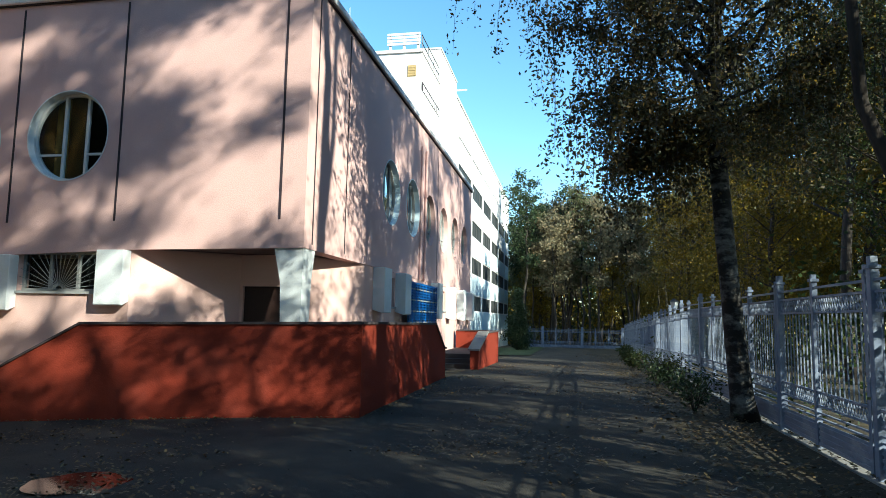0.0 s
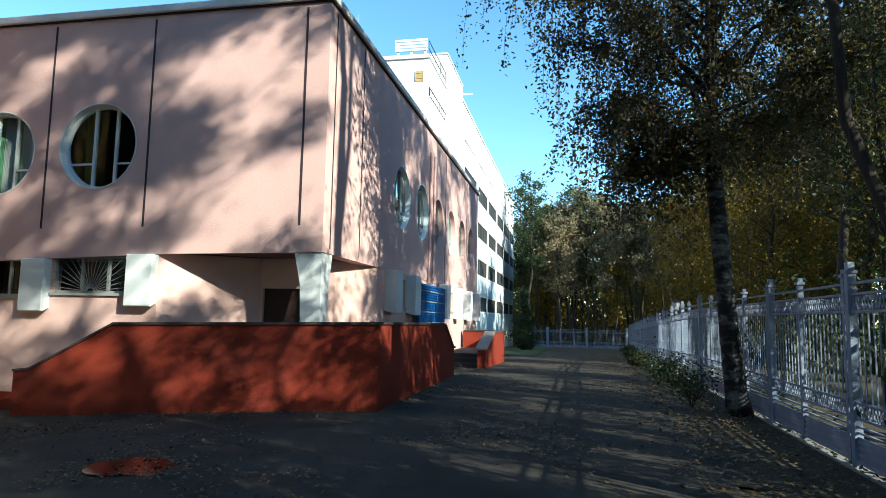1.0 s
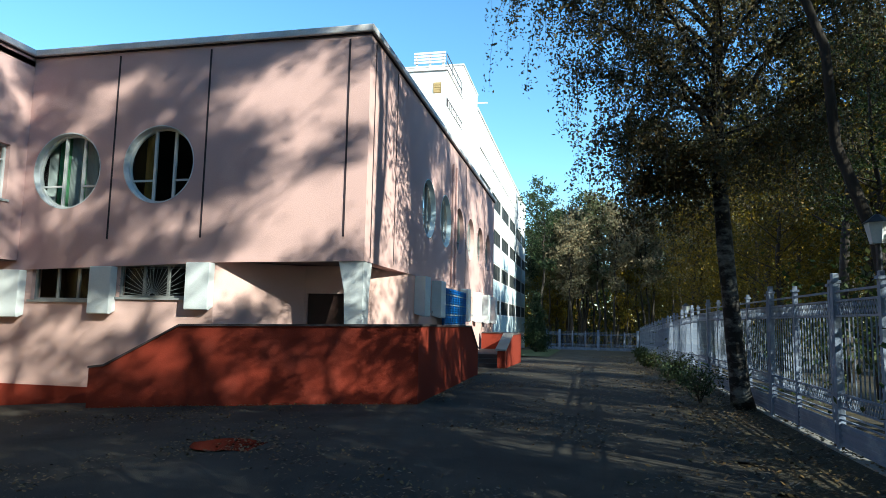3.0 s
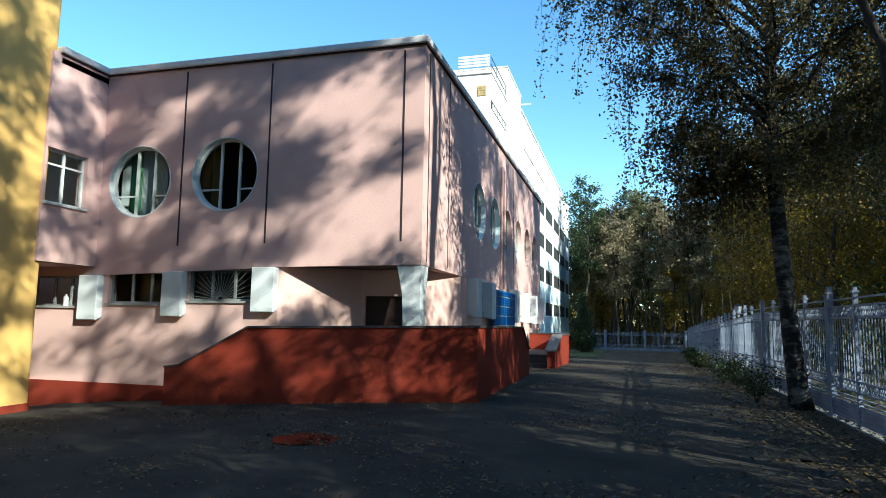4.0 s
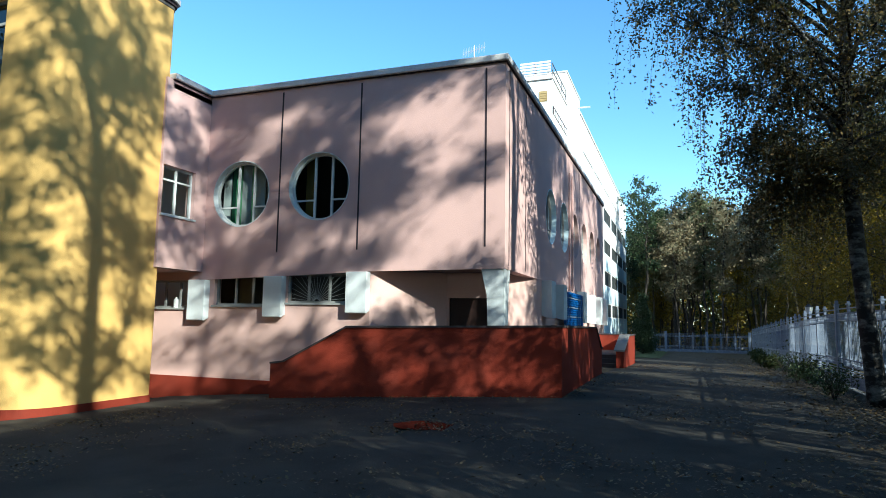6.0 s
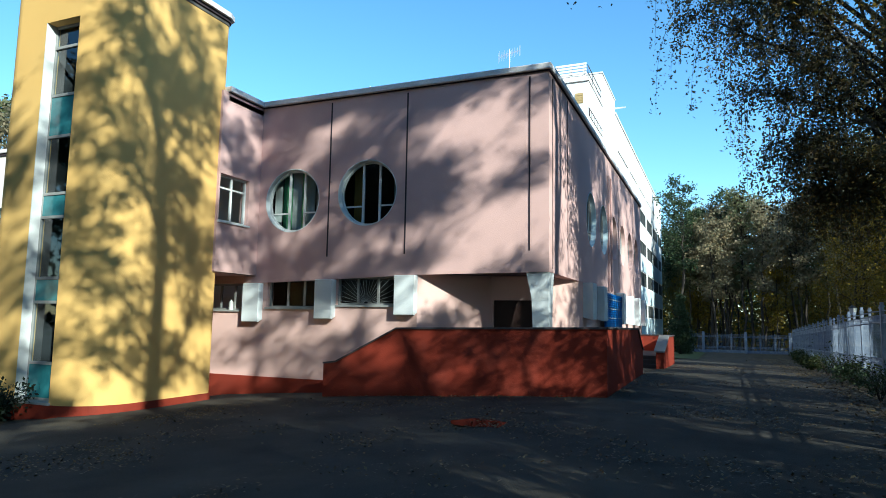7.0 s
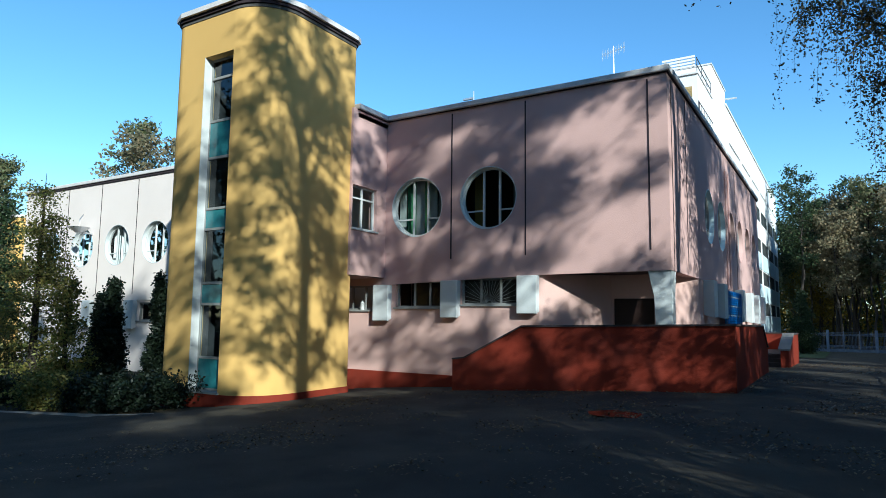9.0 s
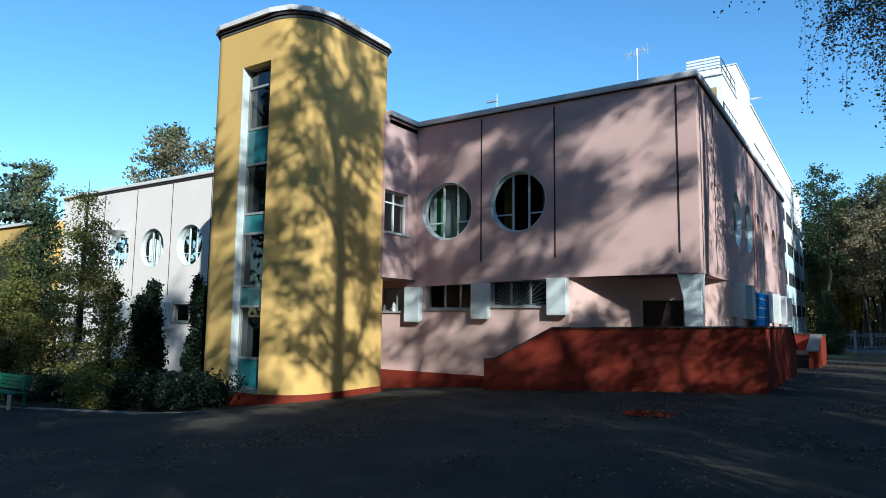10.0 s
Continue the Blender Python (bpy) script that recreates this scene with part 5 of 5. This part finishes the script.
def conifer(x, y, h, r, mat, label, seed, n, size, base=0.04, ragged=False):
    """A conifer of many short sprays round a trunk; narrow ones are columns."""
    rng = np.random.default_rng(seed)
    z = ground_height(x, y)
    root = thing("conifer", (x, y, z), label, "tree")
    bm = bmesh.new()
    tube(bm, [Vector((x, y, z - 0.1)), Vector((x, y, z + h * 0.5)), Vector((x, y, z + h * 0.97))], [0.03 * h ** 0.8, 0.018 * h ** 0.8, 0.006], 7)
    tips = []
    for i in range(int((24 if ragged else 26) * h ** 0.7)):
        t = base + (0.97 - base) * (1 - rng.uniform(0, 1) ** (0.6 if ragged else 0.85))
        a = rng.uniform(0, 6.28)
        w = r * (min(1.0, t / 0.12 * 0.4 + 0.6) * (1 - t) ** (1.15 if ragged else 0.75) + 0.03) * (rng.uniform(0.45, 1.25) if ragged else rng.uniform(0.65, 1.1))
        c = Vector((x, y, z + t * h))
        e = Vector((w * math.cos(a), w * math.sin(a), 0.12 * w))
        tube(bm, [c, c + e * 0.6, c + e], [0.012, 0.008, 0.003], 3)
        tips += [tuple(Vector((0, 0, t * h)) + e * s) for s in (0.45, 0.7, 0.85, 1.0)]
    part("trunk", bm, BARK, root)
    leaf_cloud("foliage", tips, (0.11 * r + 0.03, 0.11 * r + 0.03, 0.11 if ragged else 0.09 + 0.02 * h), n, size, rng, mat, 0.0, root)
    return root


conifer(-24.5, 7.6, 3.8, 0.62, THUJA, "dark green columnar thuja in the garden bed", 201, 12000, 0.065)
conifer(-25.5, 7.8, 3.3, 0.55, THUJA, "dark green columnar thuja in the garden bed", 202, 10000, 0.065)
conifer(-21.75, 7.6, 3.9, 0.42, THUJA, "slim dark green thuja beside the tower", 203, 10000, 0.065)
conifer(-21.3, 7.7, 3.7, 0.38, THUJA, "slim dark green thuja beside the tower", 204, 8000, 0.065)
conifer(-25.2, 5.3, 7.7, 1.9, THUJA_GOLD, "tall yellowing conifer in the garden", 205, 14000, 0.05, ragged=True)
conifer(-28.0, 4.4, 6.0, 1.6, THUJA_GOLD, "yellowing conifer in the garden", 206, 12000, 0.05, ragged=True)
conifer(-30.2, 6.2, 7.6, 1.8, NEEDLE, "dark green garden conifer behind the hedge", 207, 8000, 0.08)
conifer(-23.4, 5.4, 4.1, 1.1, THUJA_GOLD, "small yellowing conifer in the garden", 208, 5000, 0.06, ragged=True)
conifer(-29.0, 3.2, 5.2, 1.7, NEEDLE, "dark green garden conifer behind the hedge", 209, 7000, 0.08)
conifer(-4.3, 52.0, 5.0, 1.25, NEEDLE, "dark spruce on the grass by the drive", 210, 12000, 0.07)
conifer(-73, 23.5, 19, 6.5, NEEDLE_PALE, "tall pine behind the wing", 212, 11000, 0.28, ragged=True)
conifer(-80, 21, 22, 7.5, NEEDLE_PALE, "tall pine behind the wing", 213, 12000, 0.28, ragged=True)
for x, y, s in ((-46.5, 23.5, 0.95), (-50, 24.5, 0.98), (-44, 25.5, 0.92), (-66, 22, 0.9), (-72, 14, 0.9), (-75, 4, 1.0)):
    plant(FAR[1 if x > -50 else 0], used, x, y, x, s)


def hedge(x0, y0, x1, y1, h, d, mat, label, n, seed):
    rng = np.random.default_rng(seed)
    spots = []
    for _ in range(260):
        t, w = rng.uniform(0, 1), rng.uniform(0, 1)
        x, y = x0 + (x1 - x0) * t, y0 + (y1 - y0) * t + d * w
        spots.append((x, y, ground_height(x, y) + h * rng.uniform(0.12, 0.95) * (1 - 0.3 * (2 * w - 1) ** 2)))
    ob = leaf_cloud("hedge", spots, (0.14, 0.14, 0.1), n, 0.05, rng, mat)
    return tagged(ob, label, "hedge", kind="stuff")


hedge(-20.9, 2.75, -19.6, 3.2, 0.95, 0.9, THUJA_GOLD, "clipped hedge with yellow-green leaves", 5000, 301)
hedge(-19.6, 3.2, -16.9, 4.3, 0.95, 1.4, THUJA, "dark clipped hedge by the tower", 11000, 302)
hedge(-26.5, 1.4, -21.0, 3.4, 0.8, 0.8, THUJA, "dark clipped hedge along the garden", 9000, 303)
xs = [-26.6 + i * 0.86 for i in range(13)]
top, bot = [(x, 2.0 + 0.36 * (x + 21)) for x in xs], [(x, 2.12 + 0.36 * (x + 21)) for x in xs[::-1]]
bm = slab(top + bot, lambda u, v, w: (u, v, ground_height(u, v) - 0.05 + w), 0.07)
kerb = part("kerb", bm, CONCRETE)
tagged(kerb, "low concrete kerb along the garden bed", "kerb", kind="structure")

bench = thing("bench", (-22.0, 1.75, ground_height(-22, 1.75)), "green painted slatted park bench", "bench")
bz = ground_height(-22, 1.75)
for i in range(4):
    part("back_slat", boxes((-23.1, -21.2, 1.93 + 0.02 * i, 1.96 + 0.02 * i, bz + 0.5 + 0.1 * i, bz + 0.58 + 0.1 * i)), GREEN_PAINT, bench)
for i in range(3):
    part("seat_slat", boxes((-23.1, -21.2, 1.5 + 0.14 * i, 1.62 + 0.14 * i, bz + 0.42, bz + 0.45)), GREEN_PAINT, bench)
for x in (-23.0, -21.4):
    part("leg", boxes((x, x + 0.07, 1.52, 1.59, bz - 0.05, bz + 0.42)), GALV, bench)
    part("leg", boxes((x, x + 0.07, 1.9, 1.97, bz - 0.05, bz + 0.9)), GREEN_PAINT, bench)


# ---- leaves on the ground, puddle ----
def litter(name, n, seed, place, size, label):
    rng = np.random.default_rng(seed)
    pos = []
    while len(pos) < n:
        x, y = place(rng)
        pos.append((x, y, ground_height(x, y) + 0.035 + 0.012 * rng.random()))
    pos = np.array(pos)
    ang = rng.uniform(0, 6.28, n)
    tilt = rng.normal(0, 0.3, (n, 2))
    a = np.stack([np.cos(ang), np.sin(ang), tilt[:, 0]], 1)
    b = np.stack([-np.sin(ang), np.cos(ang), tilt[:, 1]], 1)
    s = size * rng.uniform(0.55, 1.4, (n, 1))
    quad = np.stack([pos - a * s, pos + b * s * 0.6, pos + a * s, pos - b * s * 0.6], 1).reshape(-1, 3)
    me = bpy.data.meshes.new(name)
    me.from_pydata(quad.tolist(), [], np.arange(n * 4).reshape(-1, 4).tolist())
    me.materials.append(LITTER)
    return tagged(new(name, me), label, "leaves", kind="stuff")


def verge_spot(rng):
    y = -3 + 48 * rng.random() ** 1.4
    return min(fence_x(y) - 0.05, max(-0.4, rng.normal(1.9, 0.75))), y


def drive_spot(rng):
    while True:
        x, y = rng.uniform(-13, 2.4), rng.uniform(-5, 30)
        if y > 9.5 and x < -3.6 or y > 17.5 and x < -3.5:
            continue
        if noise.noise((x * 0.45, y * 0.45, 2.0)) + 0.5 * noise.noise((x * 1.7, y * 1.7, 5.0)) > rng.uniform(-0.1, 0.55):
            return x, y


def foot_spot(rng):
    if rng.random() < 0.5:
        return rng.uniform(-11.3, -3.6), 9.84 - abs(rng.normal(0, 0.12))
    return -3.72 + abs(rng.normal(0, 0.18)), rng.uniform(9.8, 17.5)


litter("fallen_leaves", 12000, 401, verge_spot, 0.03, "brown and yellow leaves fallen on the verge")
litter("fallen_leaves", 16000, 402, drive_spot, 0.024, "dry leaves scattered over the asphalt")
def puddle_spot(rng):
    a, q = rng.uniform(0, 6.28), rng.normal(0.62, 0.16)
    return -5.12 + q * 1.25 * math.cos(a), 5.3 + q * 0.95 * math.sin(a)


litter("fallen_leaves", 260, 404, puddle_spot, 0.026, "dead leaves round the puddle")
litter("fallen_leaves", 500, 403, foot_spot, 0.026, "dry leaves blown against the red wall")

WATER = material("puddle_water", (0.012, 0.009, 0.008), 0.07, vary=0.5, scale=3, fine=30, bump=0.02, spec=0.5)
bm = bmesh.new()
ring = []
for i in range(40):
    a = 2 * math.pi * i / 40
    q = 0.52 * (1 + 0.3 * noise.noise((math.cos(a) * 1.4, math.sin(a) * 1.4, 9.0)))
    x, y = -5.12 + q * 1.15 * math.cos(a), 5.3 + q * 0.85 * math.sin(a)
    ring.append(bm.verts.new((x, y, ground_height(-5.12, 5.3) + 0.03)))
bm.faces.new(ring)
puddle = part("puddle", bm, WATER)
tagged(puddle, "shallow dark puddle on the asphalt", "puddle", kind="structure")
GRASS = material("mown_grass", (0.045, 0.065, 0.02), 0.9, vary=0.3, scale=2, fine=40, bump=0.6)
lawn = sheet("lawn", steps_of(-8.2, -2.6, 0.7), steps_of(38.5, 64, 2.0), 0.04, GRASS)
tagged(lawn, "green strip of mown grass beside the drive", "lawn", kind="structure")
